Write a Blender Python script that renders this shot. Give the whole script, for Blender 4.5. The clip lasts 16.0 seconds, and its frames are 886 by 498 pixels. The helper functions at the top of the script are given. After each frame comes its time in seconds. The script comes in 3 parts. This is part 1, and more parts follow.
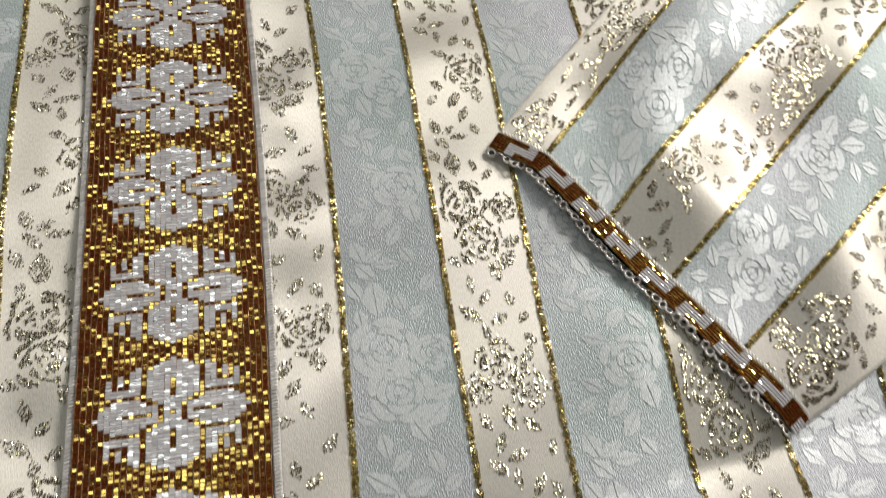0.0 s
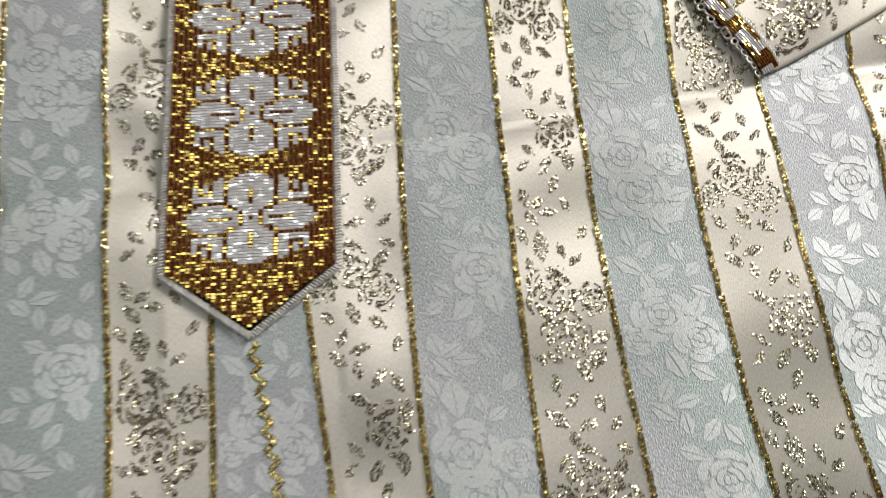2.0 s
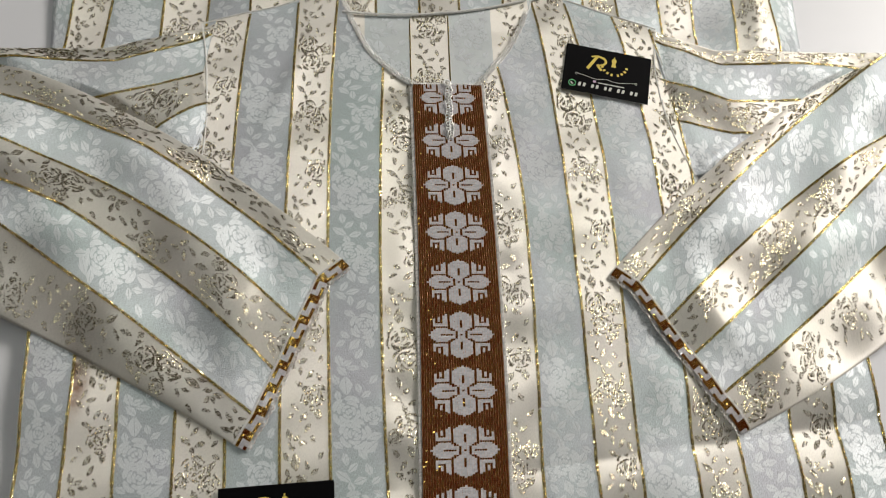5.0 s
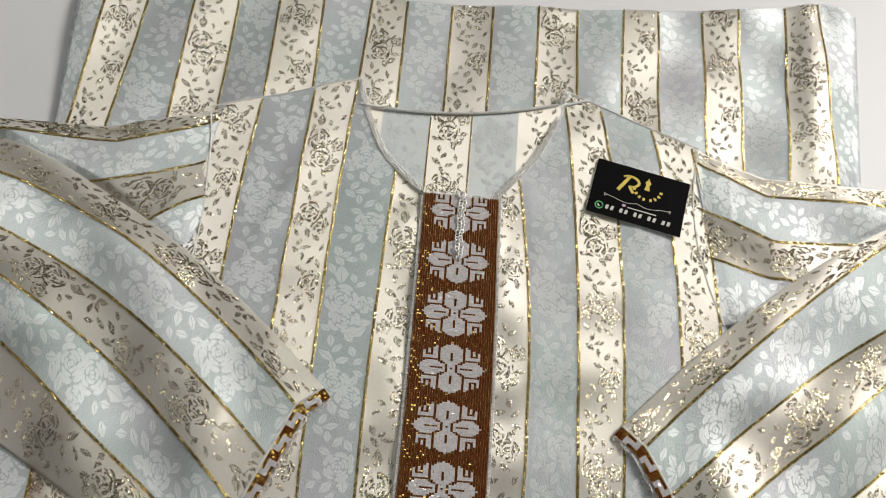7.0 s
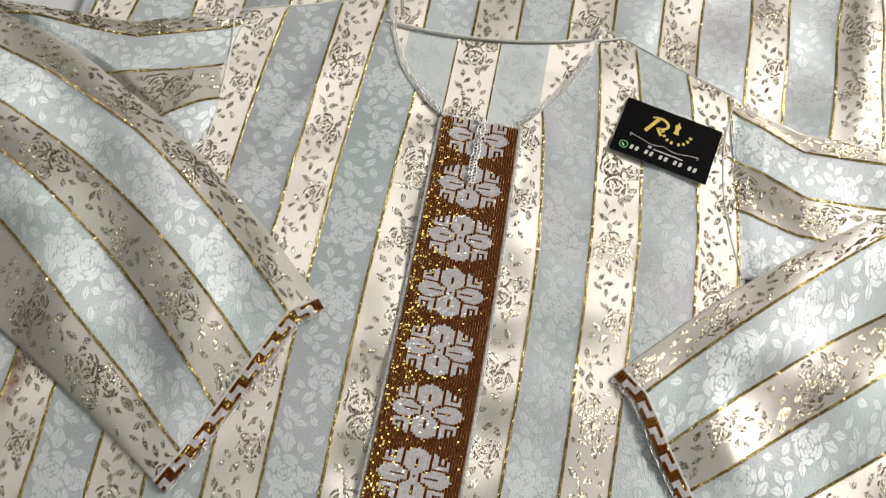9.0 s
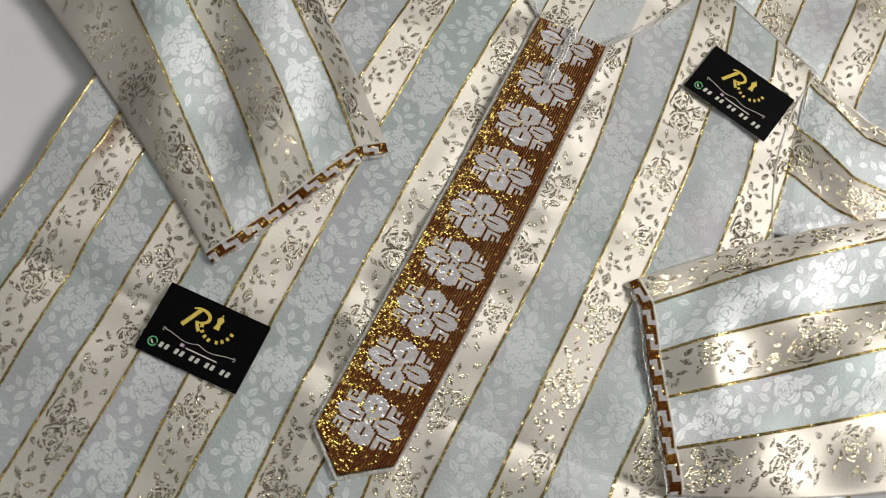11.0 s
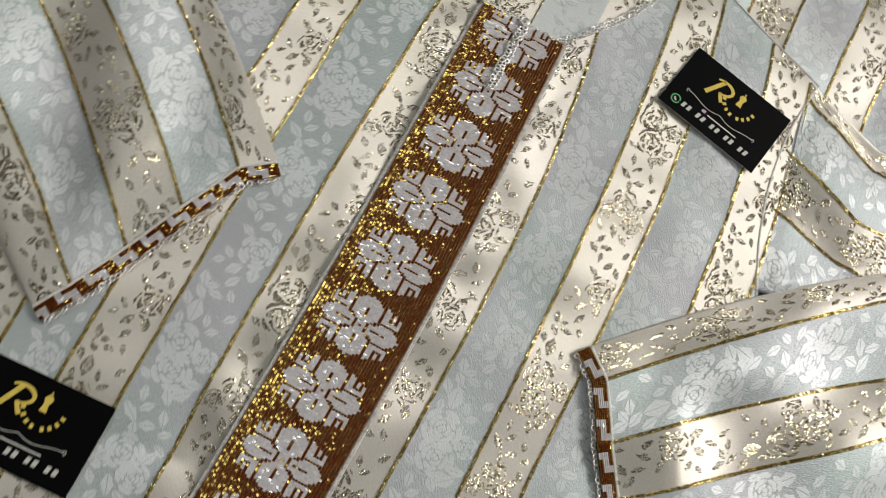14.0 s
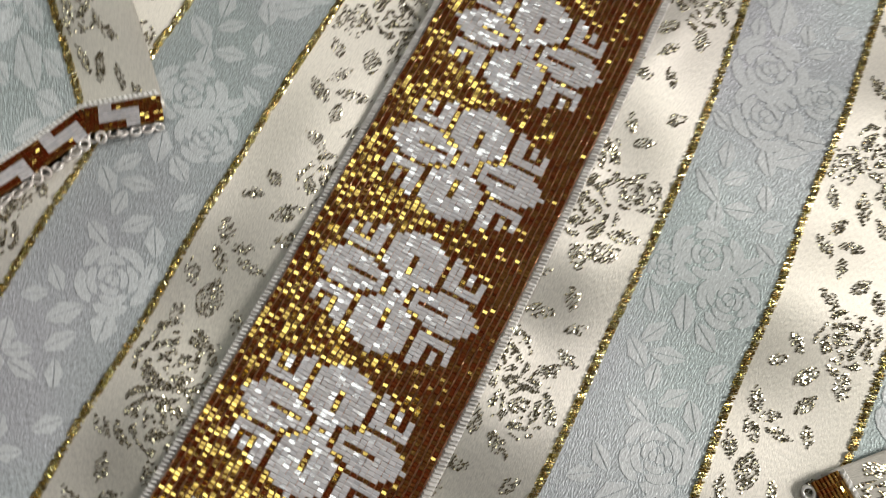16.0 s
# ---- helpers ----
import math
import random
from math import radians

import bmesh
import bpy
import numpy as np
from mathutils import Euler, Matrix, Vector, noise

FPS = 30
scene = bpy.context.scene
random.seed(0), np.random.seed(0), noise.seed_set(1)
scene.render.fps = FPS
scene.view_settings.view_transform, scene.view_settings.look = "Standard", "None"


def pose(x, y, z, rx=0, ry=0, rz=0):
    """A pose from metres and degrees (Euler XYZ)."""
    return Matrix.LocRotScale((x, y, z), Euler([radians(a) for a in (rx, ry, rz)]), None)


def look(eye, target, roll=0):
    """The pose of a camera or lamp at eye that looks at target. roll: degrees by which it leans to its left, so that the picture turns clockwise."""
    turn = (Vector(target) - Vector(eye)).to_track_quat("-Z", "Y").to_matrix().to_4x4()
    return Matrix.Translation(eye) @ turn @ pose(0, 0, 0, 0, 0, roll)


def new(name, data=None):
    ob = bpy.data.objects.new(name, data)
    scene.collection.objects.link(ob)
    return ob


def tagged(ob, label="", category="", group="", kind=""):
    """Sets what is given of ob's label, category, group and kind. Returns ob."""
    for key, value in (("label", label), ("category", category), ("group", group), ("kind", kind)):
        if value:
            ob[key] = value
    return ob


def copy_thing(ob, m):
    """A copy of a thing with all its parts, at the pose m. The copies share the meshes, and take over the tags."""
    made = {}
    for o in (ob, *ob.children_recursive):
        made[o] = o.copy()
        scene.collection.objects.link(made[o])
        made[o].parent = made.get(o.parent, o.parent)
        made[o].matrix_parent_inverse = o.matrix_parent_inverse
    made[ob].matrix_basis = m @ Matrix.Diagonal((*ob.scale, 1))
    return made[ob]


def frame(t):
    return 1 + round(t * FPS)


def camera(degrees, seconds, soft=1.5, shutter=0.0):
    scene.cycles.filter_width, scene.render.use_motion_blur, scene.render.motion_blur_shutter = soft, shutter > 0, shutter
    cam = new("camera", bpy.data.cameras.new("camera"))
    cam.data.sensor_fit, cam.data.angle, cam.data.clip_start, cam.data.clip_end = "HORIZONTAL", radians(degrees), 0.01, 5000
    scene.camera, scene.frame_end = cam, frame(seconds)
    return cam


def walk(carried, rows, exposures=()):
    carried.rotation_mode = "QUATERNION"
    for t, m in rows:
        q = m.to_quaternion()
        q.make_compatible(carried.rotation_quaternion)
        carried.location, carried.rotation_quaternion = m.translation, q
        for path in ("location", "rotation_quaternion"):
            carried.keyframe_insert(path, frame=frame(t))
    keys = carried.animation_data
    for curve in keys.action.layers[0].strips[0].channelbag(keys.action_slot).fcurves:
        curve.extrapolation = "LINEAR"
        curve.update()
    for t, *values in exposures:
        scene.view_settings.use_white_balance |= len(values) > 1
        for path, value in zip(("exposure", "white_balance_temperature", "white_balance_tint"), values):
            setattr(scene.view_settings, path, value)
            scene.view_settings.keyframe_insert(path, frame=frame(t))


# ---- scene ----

cam = camera(60.6, 16.0, soft=0.7, shutter=0.35)
PATH = [
    (0.0, pose(0.0659, 0.0583, 0.2744, 26.82, -4.27, -9.10)),
    (0.5, pose(0.0675, 0.0246, 0.2703, 25.79, -4.68, -10.62)),
    (1.0, pose(0.0898, -0.0001, 0.2627, 22.93, -4.18, -8.72)),
    (1.5, pose(0.0811, -0.0368, 0.2613, 20.92, -3.47, -5.51)),
    (2.0, pose(0.0542, -0.0640, 0.2910, 17.89, -2.89, -4.86)),
    (2.5, pose(0.0163, -0.0500, 0.3857, 15.75, -2.68, -3.90)),
    (3.0, pose(-0.0167, -0.0478, 0.4784, 16.79, -4.14, -2.51)),
    (3.5, pose(-0.0496, -0.0312, 0.5382, 20.05, -5.22, -2.77)),
    (4.0, pose(-0.0861, -0.0219, 0.5663, 23.01, -5.32, -3.52)),
    (4.2, pose(-0.0935, -0.0252, 0.5767, 23.72, -5.21, -3.85)),
    (6.3, pose(-0.0048, 0.0950, 0.6083, 22.58, -3.34, 3.19)),
    (6.5, pose(-0.0118, 0.1060, 0.6059, 22.40, -3.49, 3.60)),
    (7.0, pose(-0.0239, 0.1327, 0.6019, 22.35, -3.08, 4.75)),
    (7.5, pose(-0.0248, 0.1472, 0.5944, 22.65, -2.75, 5.65)),
    (8.0, pose(-0.0108, 0.1443, 0.5841, 23.50, -2.37, 8.26)),
    (8.5, pose(0.0069, 0.1222, 0.5635, 23.07, -2.86, 8.88)),
    (9.0, pose(0.0073, 0.0937, 0.5621, 21.31, -2.50, 10.85)),
    (9.5, pose(0.0046, 0.0659, 0.5636, 20.64, -2.34, 11.51)),
    (10.0, pose(0.0003, 0.0311, 0.5772, 18.17, -1.71, 15.67)),
    (10.2, pose(0.0091, 0.0085, 0.5766, 18.90, -1.06, 18.09)),
    (12.3, pose(0.0483, -0.0031, 0.5936, 17.03, -8.92, 34.76)),
    (12.5, pose(0.0488, 0.0062, 0.5910, 17.25, -8.96, 35.07)),
    (13.0, pose(0.0516, 0.0358, 0.5736, 16.04, -9.12, 37.20)),
    (13.5, pose(0.0378, 0.0753, 0.5382, 13.97, -8.57, 36.23)),
    (14.0, pose(0.0283, 0.1199, 0.4827, 14.04, -7.25, 27.61)),
    (14.5, pose(0.0254, 0.1570, 0.4305, 15.35, -6.52, 19.57)),
    (15.0, pose(0.0219, 0.1851, 0.3422, 16.86, -4.53, 15.97)),
    (15.5, pose(0.0231, 0.2033, 0.2702, 15.42, -2.16, 18.54)),
    (16.0, pose(0.0321, 0.1951, 0.2303, 14.67, -1.19, 27.46)),
]
walk(cam, PATH, [(0.0, -0.16), (2.0, -0.12), (3.5, -0.24), (6.5, -0.14), (8.0, -0.05), (9.5, 0.06), (10.2, 0.0), (12.5, -0.22), (14.0, -0.2), (16.0, -0.15)])

# ---------------------------------------------------------------- light
world = bpy.data.worlds.new("world")
scene.world = world
world.use_nodes = True
wt = world.node_tree
sky = wt.nodes.new("ShaderNodeTexSky")
sky.sky_type = "NISHITA"
sky.sun_disc = False
sky.sun_elevation, sky.sun_rotation = radians(35), radians(90)
wt.links.new(sky.outputs[0], wt.nodes["Background"].inputs[0])
wt.nodes["Background"].inputs[1].default_value = 0.12

FLOOR_Z = -0.012
WINDOW_W = 122.0
LAMP_W = 13.5


def area_lamp(name, eye, target, sx, sy, watts, colour):
    data = bpy.data.lights.new(name, "AREA")
    data.shape, data.size, data.size_y = "RECTANGLE", sx, sy
    data.energy, data.color = watts, colour
    ob = new(name, data)
    ob.matrix_world = look(eye, target)
    return ob


# the window is unseen, assumed as source of the light from the right
area_lamp("window_light", (2.42, 1.75, 1.90), (0.05, 0.25, 0.0), 1.15, 0.95, WINDOW_W, (1.0, 0.955, 0.90))
area_lamp("ceiling_lamp_light", (-0.50, 0.85, 2.36), (-0.50, 0.85, 0.0), 0.25, 3.5, LAMP_W, (0.95, 1.0, 0.96))

# ---------------------------------------------------------------- materials


def material(name):
    m = bpy.data.materials.new(name)
    m.use_nodes = True
    return m, m.node_tree.nodes, m.node_tree.links, m.node_tree.nodes["Principled BSDF"]


def ramp(nodes, links, source, stops):
    r = nodes.new("ShaderNodeValToRGB")
    e = r.color_ramp.elements
    while len(e) < len(stops):
        e.new(0.5)
    for k, (pos, col) in zip(e, stops):
        k.position, k.color = pos, (*col, 1)
    links.new(source, r.inputs[0])
    return r.outputs[0]


def noise_tex(nodes, links, vec, scale, detail=2.0, rough=0.5, stretch=(1, 1, 1)):
    mp = nodes.new("ShaderNodeMapping")
    mp.inputs["Scale"].default_value = stretch
    links.new(vec, mp.inputs[0])
    n = nodes.new("ShaderNodeTexNoise")
    n.inputs["Scale"].default_value, n.inputs["Detail"].default_value, n.inputs["Roughness"].default_value = scale, detail, rough
    links.new(mp.outputs[0], n.inputs[0])
    return n.outputs[0]


def bump(nodes, links, height, strength, distance, bsdf, normal=None):
    b = nodes.new("ShaderNodeBump")
    b.inputs["Strength"].default_value, b.inputs["Distance"].default_value = strength, distance
    links.new(height, b.inputs["Height"])
    if normal is not None:
        links.new(normal, b.inputs["Normal"])
    links.new(b.outputs[0], bsdf.inputs["Normal"])
    return b.outputs[0]


def satin(name, tones, rough, thread, fleck, metal, across=False, aniso=0.92):
    """Woven satin: two broad tones, fine threads along v and small bright flecks of lurex."""
    m, nodes, links, bsdf = material(name)
    uv = nodes.new("ShaderNodeUVMap").outputs[0]
    broad = noise_tex(nodes, links, uv, 9.0, 3.0, 0.55)
    col = ramp(nodes, links, broad, [(0.35, tones[0]), (0.65, tones[1])])
    fine = noise_tex(nodes, links, uv, 1.0, 2.0, 0.6, (2500, 620, 1))
    mix = nodes.new("ShaderNodeMixRGB")
    mix.blend_type = "MULTIPLY"
    mix.inputs[0].default_value = thread
    links.new(col, mix.inputs[1])
    links.new(ramp(nodes, links, fine, [(0.34, (0.42, 0.42, 0.42)), (0.62, (1, 1, 1))]), mix.inputs[2])
    links.new(mix.outputs[0], bsdf.inputs["Base Color"])
    flecks = noise_tex(nodes, links, uv, 1.0, 1.0, 0.5, (2100, 760, 1))
    low = metal * 0.7
    links.new(ramp(nodes, links, flecks, [(0.42, (low, low, low)), (0.62, (metal, metal, metal))]), bsdf.inputs["Metallic"])
    tangent = nodes.new("ShaderNodeTangent")
    tangent.direction_type, tangent.uv_map = "UV_MAP", "UVMap"
    links.new(tangent.outputs[0], bsdf.inputs["Tangent"])
    bsdf.inputs["Anisotropic"].default_value = aniso
    bsdf.inputs["Anisotropic Rotation"].default_value = 0.25 if across else 0.0
    bsdf.inputs["Roughness"].default_value = rough
    bsdf.inputs["Sheen Weight"].default_value = 0.15
    n1 = bump(nodes, links, flecks, fleck, 0.0003, bsdf)
    bump(nodes, links, fine, 0.25, 0.0002, bsdf, n1)
    return m


MINT = satin("mint_satin", ((0.61, 0.70, 0.69), (0.69, 0.70, 0.745)), 0.60, 0.65, 1.0, 0.50, True, 0.8)
CREAM = satin("cream_satin", ((0.75, 0.72, 0.635), (0.79, 0.75, 0.69)), 0.60, 0.30, 0.25, 0.72, False, 0.8)
def brown_mark(m, at, size):
    """A soft brown mark on a cloth, at one place."""
    nodes, links = m.node_tree.nodes, m.node_tree.links
    bsdf = nodes["Principled BSDF"]
    cloth = bsdf.inputs["Base Color"].links[0].from_socket
    mp = nodes.new("ShaderNodeMapping")
    mp.vector_type = "TEXTURE"
    mp.inputs["Location"].default_value, mp.inputs["Scale"].default_value = at, size
    co = nodes.new("ShaderNodeTexCoord").outputs["Object"]
    links.new(co, mp.inputs[0])
    ball = nodes.new("ShaderNodeTexGradient")
    ball.gradient_type = "QUADRATIC_SPHERE"
    links.new(mp.outputs[0], ball.inputs[0])
    patch = nodes.new("ShaderNodeMath")
    patch.operation = "MULTIPLY"
    links.new(ramp(nodes, links, ball.outputs[1], [(0.02, (0, 0, 0)), (0.45, (0.9, 0.9, 0.9))]), patch.inputs[0])
    links.new(ramp(nodes, links, noise_tex(nodes, links, co, 90.0, 3.0), [(0.30, (0.3, 0.3, 0.3)), (0.6, (1, 1, 1))]), patch.inputs[1])
    mix = nodes.new("ShaderNodeMixRGB")
    links.new(patch.outputs[0], mix.inputs[0])
    links.new(cloth, mix.inputs[1])
    mix.inputs[2].default_value = (0.20, 0.10, 0.05, 1)
    links.new(mix.outputs[0], bsdf.inputs["Base Color"])


brown_mark(CREAM, (-0.302, 0.150, 0.0), (0.020, 0.045, 0.02))
PALE = satin("pale_satin_reverse", ((0.56, 0.62, 0.61), (0.60, 0.62, 0.62)), 0.6, 0.4, 0.2, 0.2)
DAMASK = satin("white_damask", ((0.81, 0.86, 0.86), (0.84, 0.86, 0.88)), 0.56, 0.4, 0.4, 0.44, True, 0.8)


def lurex(name, colours, rough, metal=1.0):
    m, nodes, links, bsdf = material(name)
    g = nodes.new("ShaderNodeNewGeometry")
    c = ramp(nodes, links, g.outputs["Random Per Island"], [(i / max(1, len(colours) - 1), c) for i, c in enumerate(colours)])
    links.new(c, bsdf.inputs["Base Color"])
    bsdf.inputs["Metallic"].default_value, bsdf.inputs["Roughness"].default_value = metal, rough
    return m


GOLD_THREAD = lurex("gold_thread", [(0.30, 0.25, 0.15), (0.58, 0.52, 0.36), (0.42, 0.36, 0.23), (0.84, 0.80, 0.62)], 0.15)
GOLD_CORD = lurex("gold_cord", [(0.34, 0.22, 0.09), (0.66, 0.52, 0.24), (0.44, 0.36, 0.15), (0.86, 0.78, 0.46), (0.55, 0.50, 0.20)], 0.24)
BRONZE_THREAD = lurex("bronze_thread", [(0.42, 0.17, 0.08), (0.66, 0.38, 0.22), (0.22, 0.08, 0.04)], 0.35, 0.4)
GREY_CORD = lurex("silver_grey_cord", [(0.60, 0.58, 0.56), (0.76, 0.74, 0.71), (0.85, 0.83, 0.81)], 0.35, 0.2)
PEARL_CORD = lurex("pearl_cord", [(0.62, 0.56, 0.52), (0.86, 0.83, 0.79), (0.76, 0.70, 0.66)], 0.25, 0.3)
SILVER_CORD = lurex("silver_cord", [(0.72, 0.71, 0.68), (0.85, 0.84, 0.82)], 0.38, 0.55)
WHITE_CORD = lurex("white_silk_cord", [(0.78, 0.77, 0.74), (0.86, 0.85, 0.82)], 0.45, 0.1)


def bead_material(name, colours, iors, rough, tint, single=False):
    """Glass beads of a few sorts: plain coloured ones mixed with brightly lined ones."""
    m, nodes, links, bsdf = material(name)
    if single:
        src = nodes.new("ShaderNodeObjectInfo").outputs["Random"]
    else:
        src = nodes.new("ShaderNodeNewGeometry").outputs["Random Per Island"]
    steps = [i / len(colours) for i in range(len(colours))]
    for values, socket in ((colours, "Base Color"), ([(k / 10, k / 10, k / 10) for k in iors], "IOR")):
        out = ramp(nodes, links, src, list(zip(steps, values)))
        out.node.color_ramp.interpolation = "CONSTANT"
        if socket == "IOR":
            scale = nodes.new("ShaderNodeMath")
            scale.operation = "MULTIPLY"
            scale.inputs[1].default_value = 10.0
            links.new(out, scale.inputs[0])
            out = scale.outputs[0]
        links.new(out, bsdf.inputs[socket])
    bsdf.inputs["Roughness"].default_value = rough
    bsdf.inputs["Specular Tint"].default_value = (*tint, 1)
    return m


BRONZES = ((0.095, 0.011, 0.003), (0.078, 0.009, 0.003), (0.088, 0.010, 0.003), (0.070, 0.008, 0.003), (0.105, 0.014, 0.004), (0.080, 0.009, 0.003))
BRONZE_IOR = (2.4, 4.6, 2.8, 3.8, 2.5, 5.2)
GLASSES, GLASS_IOR = ((0.52, 0.50, 0.50), (0.57, 0.55, 0.56), (0.60, 0.59, 0.61)), (1.5, 1.6, 3.2)
GOLD_GLINT = (1.0, 0.74, 0.20)
BRONZE = bead_material("bronze_bead", BRONZES, BRONZE_IOR, 0.08, GOLD_GLINT)
PEARL = bead_material("silver_lined_bead", GLASSES, GLASS_IOR, 0.14, (1, 1, 1))
BRONZE_ONE = bead_material("bronze_bead_single", BRONZES, BRONZE_IOR, 0.08, GOLD_GLINT, True)
PEARL_ONE = bead_material("silver_lined_bead_single", GLASSES, GLASS_IOR, 0.14, (1, 1, 1), True)


def plain(name, a, b, scale, rough, bumps=0.1, metal=0.0):
    m, nodes, links, bsdf = material(name)
    co = nodes.new("ShaderNodeTexCoord").outputs["Object"]
    n = noise_tex(nodes, links, co, scale, 4.0, 0.6)
    links.new(ramp(nodes, links, n, [(0.3, a), (0.7, b)]), bsdf.inputs["Base Color"])
    bsdf.inputs["Roughness"].default_value, bsdf.inputs["Metallic"].default_value = rough, metal
    bump(nodes, links, noise_tex(nodes, links, co, scale * 14, 2.0), bumps, 0.001, bsdf)
    return m


FLOOR = plain("white_floor", (0.66, 0.66, 0.68), (0.72, 0.72, 0.73), 3.0, 0.45, 0.04)
# dark, so that beads and satin reflect little of the unseen room
WALL = plain("wall_paint", (0.15, 0.14, 0.13), (0.18, 0.17, 0.16), 2.0, 0.8)
CARD = plain("black_card", (0.0012, 0.0012, 0.0014), (0.0022, 0.0022, 0.0025), 30.0, 0.6, 0.02)
CARD.node_tree.nodes["Principled BSDF"].inputs["Specular IOR Level"].default_value = 0.05
CARD_EDGE = plain("white_card_edge", (0.75, 0.74, 0.72), (0.8, 0.79, 0.77), 60.0, 0.7)
GOLD_PRINT = plain("gold_print", (0.62, 0.46, 0.07), (0.72, 0.56, 0.10), 300.0, 0.45, 0.02)
GREY_PRINT = plain("pale_print", (0.52, 0.52, 0.48), (0.6, 0.6, 0.55), 300.0, 0.6, 0.02)
GREEN_PRINT = plain("green_print", (0.10, 0.42, 0.16), (0.13, 0.5, 0.2), 300.0, 0.6, 0.02)
PINK_PRINT = plain("pink_print", (0.5, 0.35, 0.5), (0.6, 0.42, 0.55), 300.0, 0.6, 0.02)

# ---------------------------------------------------------------- mesh helpers


def mesh_object(name, verts, faces, mats, parent=None, face_mats=None, uvs=None, smooth=False, label=""):
    """One mesh from numpy arrays; faces is an (n, 3 or 4) array."""
    me = bpy.data.meshes.new(name)
    verts, faces = np.asarray(verts, np.float32), np.asarray(faces, np.int32)
    k = faces.shape[1]
    me.vertices.add(len(verts))
    me.vertices.foreach_set("co", verts.ravel())
    me.loops.add(faces.size)
    me.loops.foreach_set("vertex_index", faces.ravel())
    me.polygons.add(len(faces))
    me.polygons.foreach_set("loop_start", np.arange(0, faces.size, k, dtype=np.int32))
    if face_mats is not None:
        me.polygons.foreach_set("material_index", np.asarray(face_mats, np.int32))
    me.polygons.foreach_set("use_smooth", np.full(len(faces), smooth, bool))
    for m in mats:
        me.materials.append(m)
    if uvs is not None:
        layer = me.uv_layers.new(name="UVMap")
        layer.data.foreach_set("uv", np.asarray(uvs, np.float32)[faces.ravel()].ravel())
    me.update(calc_edges=True)
    me.validate()
    ob = new(name, me)
    if parent is not None:
        ob.parent = parent
    if label:
        tagged(ob, label)
    return ob


def part(name, bm, mat, parent, label=""):
    me = bpy.data.meshes.new(name)
    bm.to_mesh(me)
    bm.free()
    me.materials.append(mat)
    ob = new(name, me)
    ob.parent = parent
    if label:
        tagged(ob, label)
    return ob


def block(x0, x1, y0, y1, z0, z1, bevel=0.0):
    bm = bmesh.new()
    bmesh.ops.create_cube(bm, size=1.0, matrix=Matrix.Translation(((x0 + x1) / 2, (y0 + y1) / 2, (z0 + z1) / 2)) @ Matrix.Diagonal((x1 - x0, y1 - y0, z1 - z0, 1)))
    if bevel:
        bmesh.ops.bevel(bm, geom=bm.edges, offset=bevel, segments=2, affect="EDGES")
    return bm


def instances(base_v, base_f, mats4):
    """Copies of a small shape at many 3x4 placements, as one pair of arrays."""
    base_v = np.asarray(base_v, float)
    v = np.einsum("nij,kj->nki", mats4[:, :, :3], base_v) + mats4[:, None, :, 3]
    f = np.asarray(base_f)[None] + (np.arange(len(mats4)) * len(base_v))[:, None, None]
    return v.reshape(-1, 3), f.reshape(-1, f.shape[-1])


def frames(p, ax, ay, az):
    return np.stack([ax, ay, az, p], axis=2)


def unit(a):
    return a / np.maximum(np.linalg.norm(a, axis=-1, keepdims=True), 1e-12)


# ---------------------------------------------------------------- room
# walls and ceiling are unseen, added to close the scene and dim reflections
ROOM = (-2.3, 2.55, -2.2, 3.2, 2.5)
x0, x1, y0, y1, zc = ROOM


def setting(name, bm, mat, label):
    return tagged(part(name, bm, mat, None, label), kind="structure")


setting("floor", block(x0 - 0.1, x1 + 0.1, y0 - 0.1, y1 + 0.1, FLOOR_Z - 0.1, FLOOR_Z), FLOOR, "smooth white floor under the spread clothes")
setting("ceiling", block(x0 - 0.1, x1 + 0.1, y0 - 0.1, y1 + 0.1, zc, zc + 0.1), WALL, "plain dark ceiling, added out of view")
setting("wall_west", block(x0 - 0.1, x0, y0, y1, FLOOR_Z, zc), WALL, "plain dark wall, added out of view")
setting("wall_north", block(x0 - 0.1, x1 + 0.1, y1, y1 + 0.1, FLOOR_Z, zc), WALL, "plain dark wall, added out of view")
setting("wall_south", block(x0 - 0.1, x1 + 0.1, y0 - 0.1, y0, FLOOR_Z, zc), WALL, "plain dark wall, added out of view")
east = bmesh.new()
for ya, yb, za, zb in ((y0, 1.13, FLOOR_Z, zc), (2.37, y1, FLOOR_Z, zc), (1.13, 2.37, FLOOR_Z, 1.35), (1.13, 2.37, 2.42, zc)):
    t = block(x1, x1 + 0.1, ya, yb, za, zb)
    me = bpy.data.meshes.new("wall_piece")
    t.to_mesh(me)
    t.free()
    east.from_mesh(me)
    bpy.data.meshes.remove(me)
setting("wall_east", east, WALL, "plain dark wall with an assumed window opening, added out of view")

# ---------------------------------------------------------------- fabric: height fields and stripes
rng = np.random.default_rng(7)
WAVES = [(rng.uniform(0.5, 1.0), rng.uniform(35, 140), rng.uniform(0, math.pi), rng.uniform(0, 6.3)) for _ in range(9)]


def ripple(x, y, seed=0.0):
    """Low, uneven swell of loosely laid cloth, in metres."""
    z = 0 * x
    for a, k, d, ph in WAVES:
        z = z + a * np.sin(k * (np.cos(d) * x + np.sin(d) * y) + ph + seed) * 16 / k
    return z * 0.0025


def hump(d, width):
    return np.exp(-((d / width) ** 2))


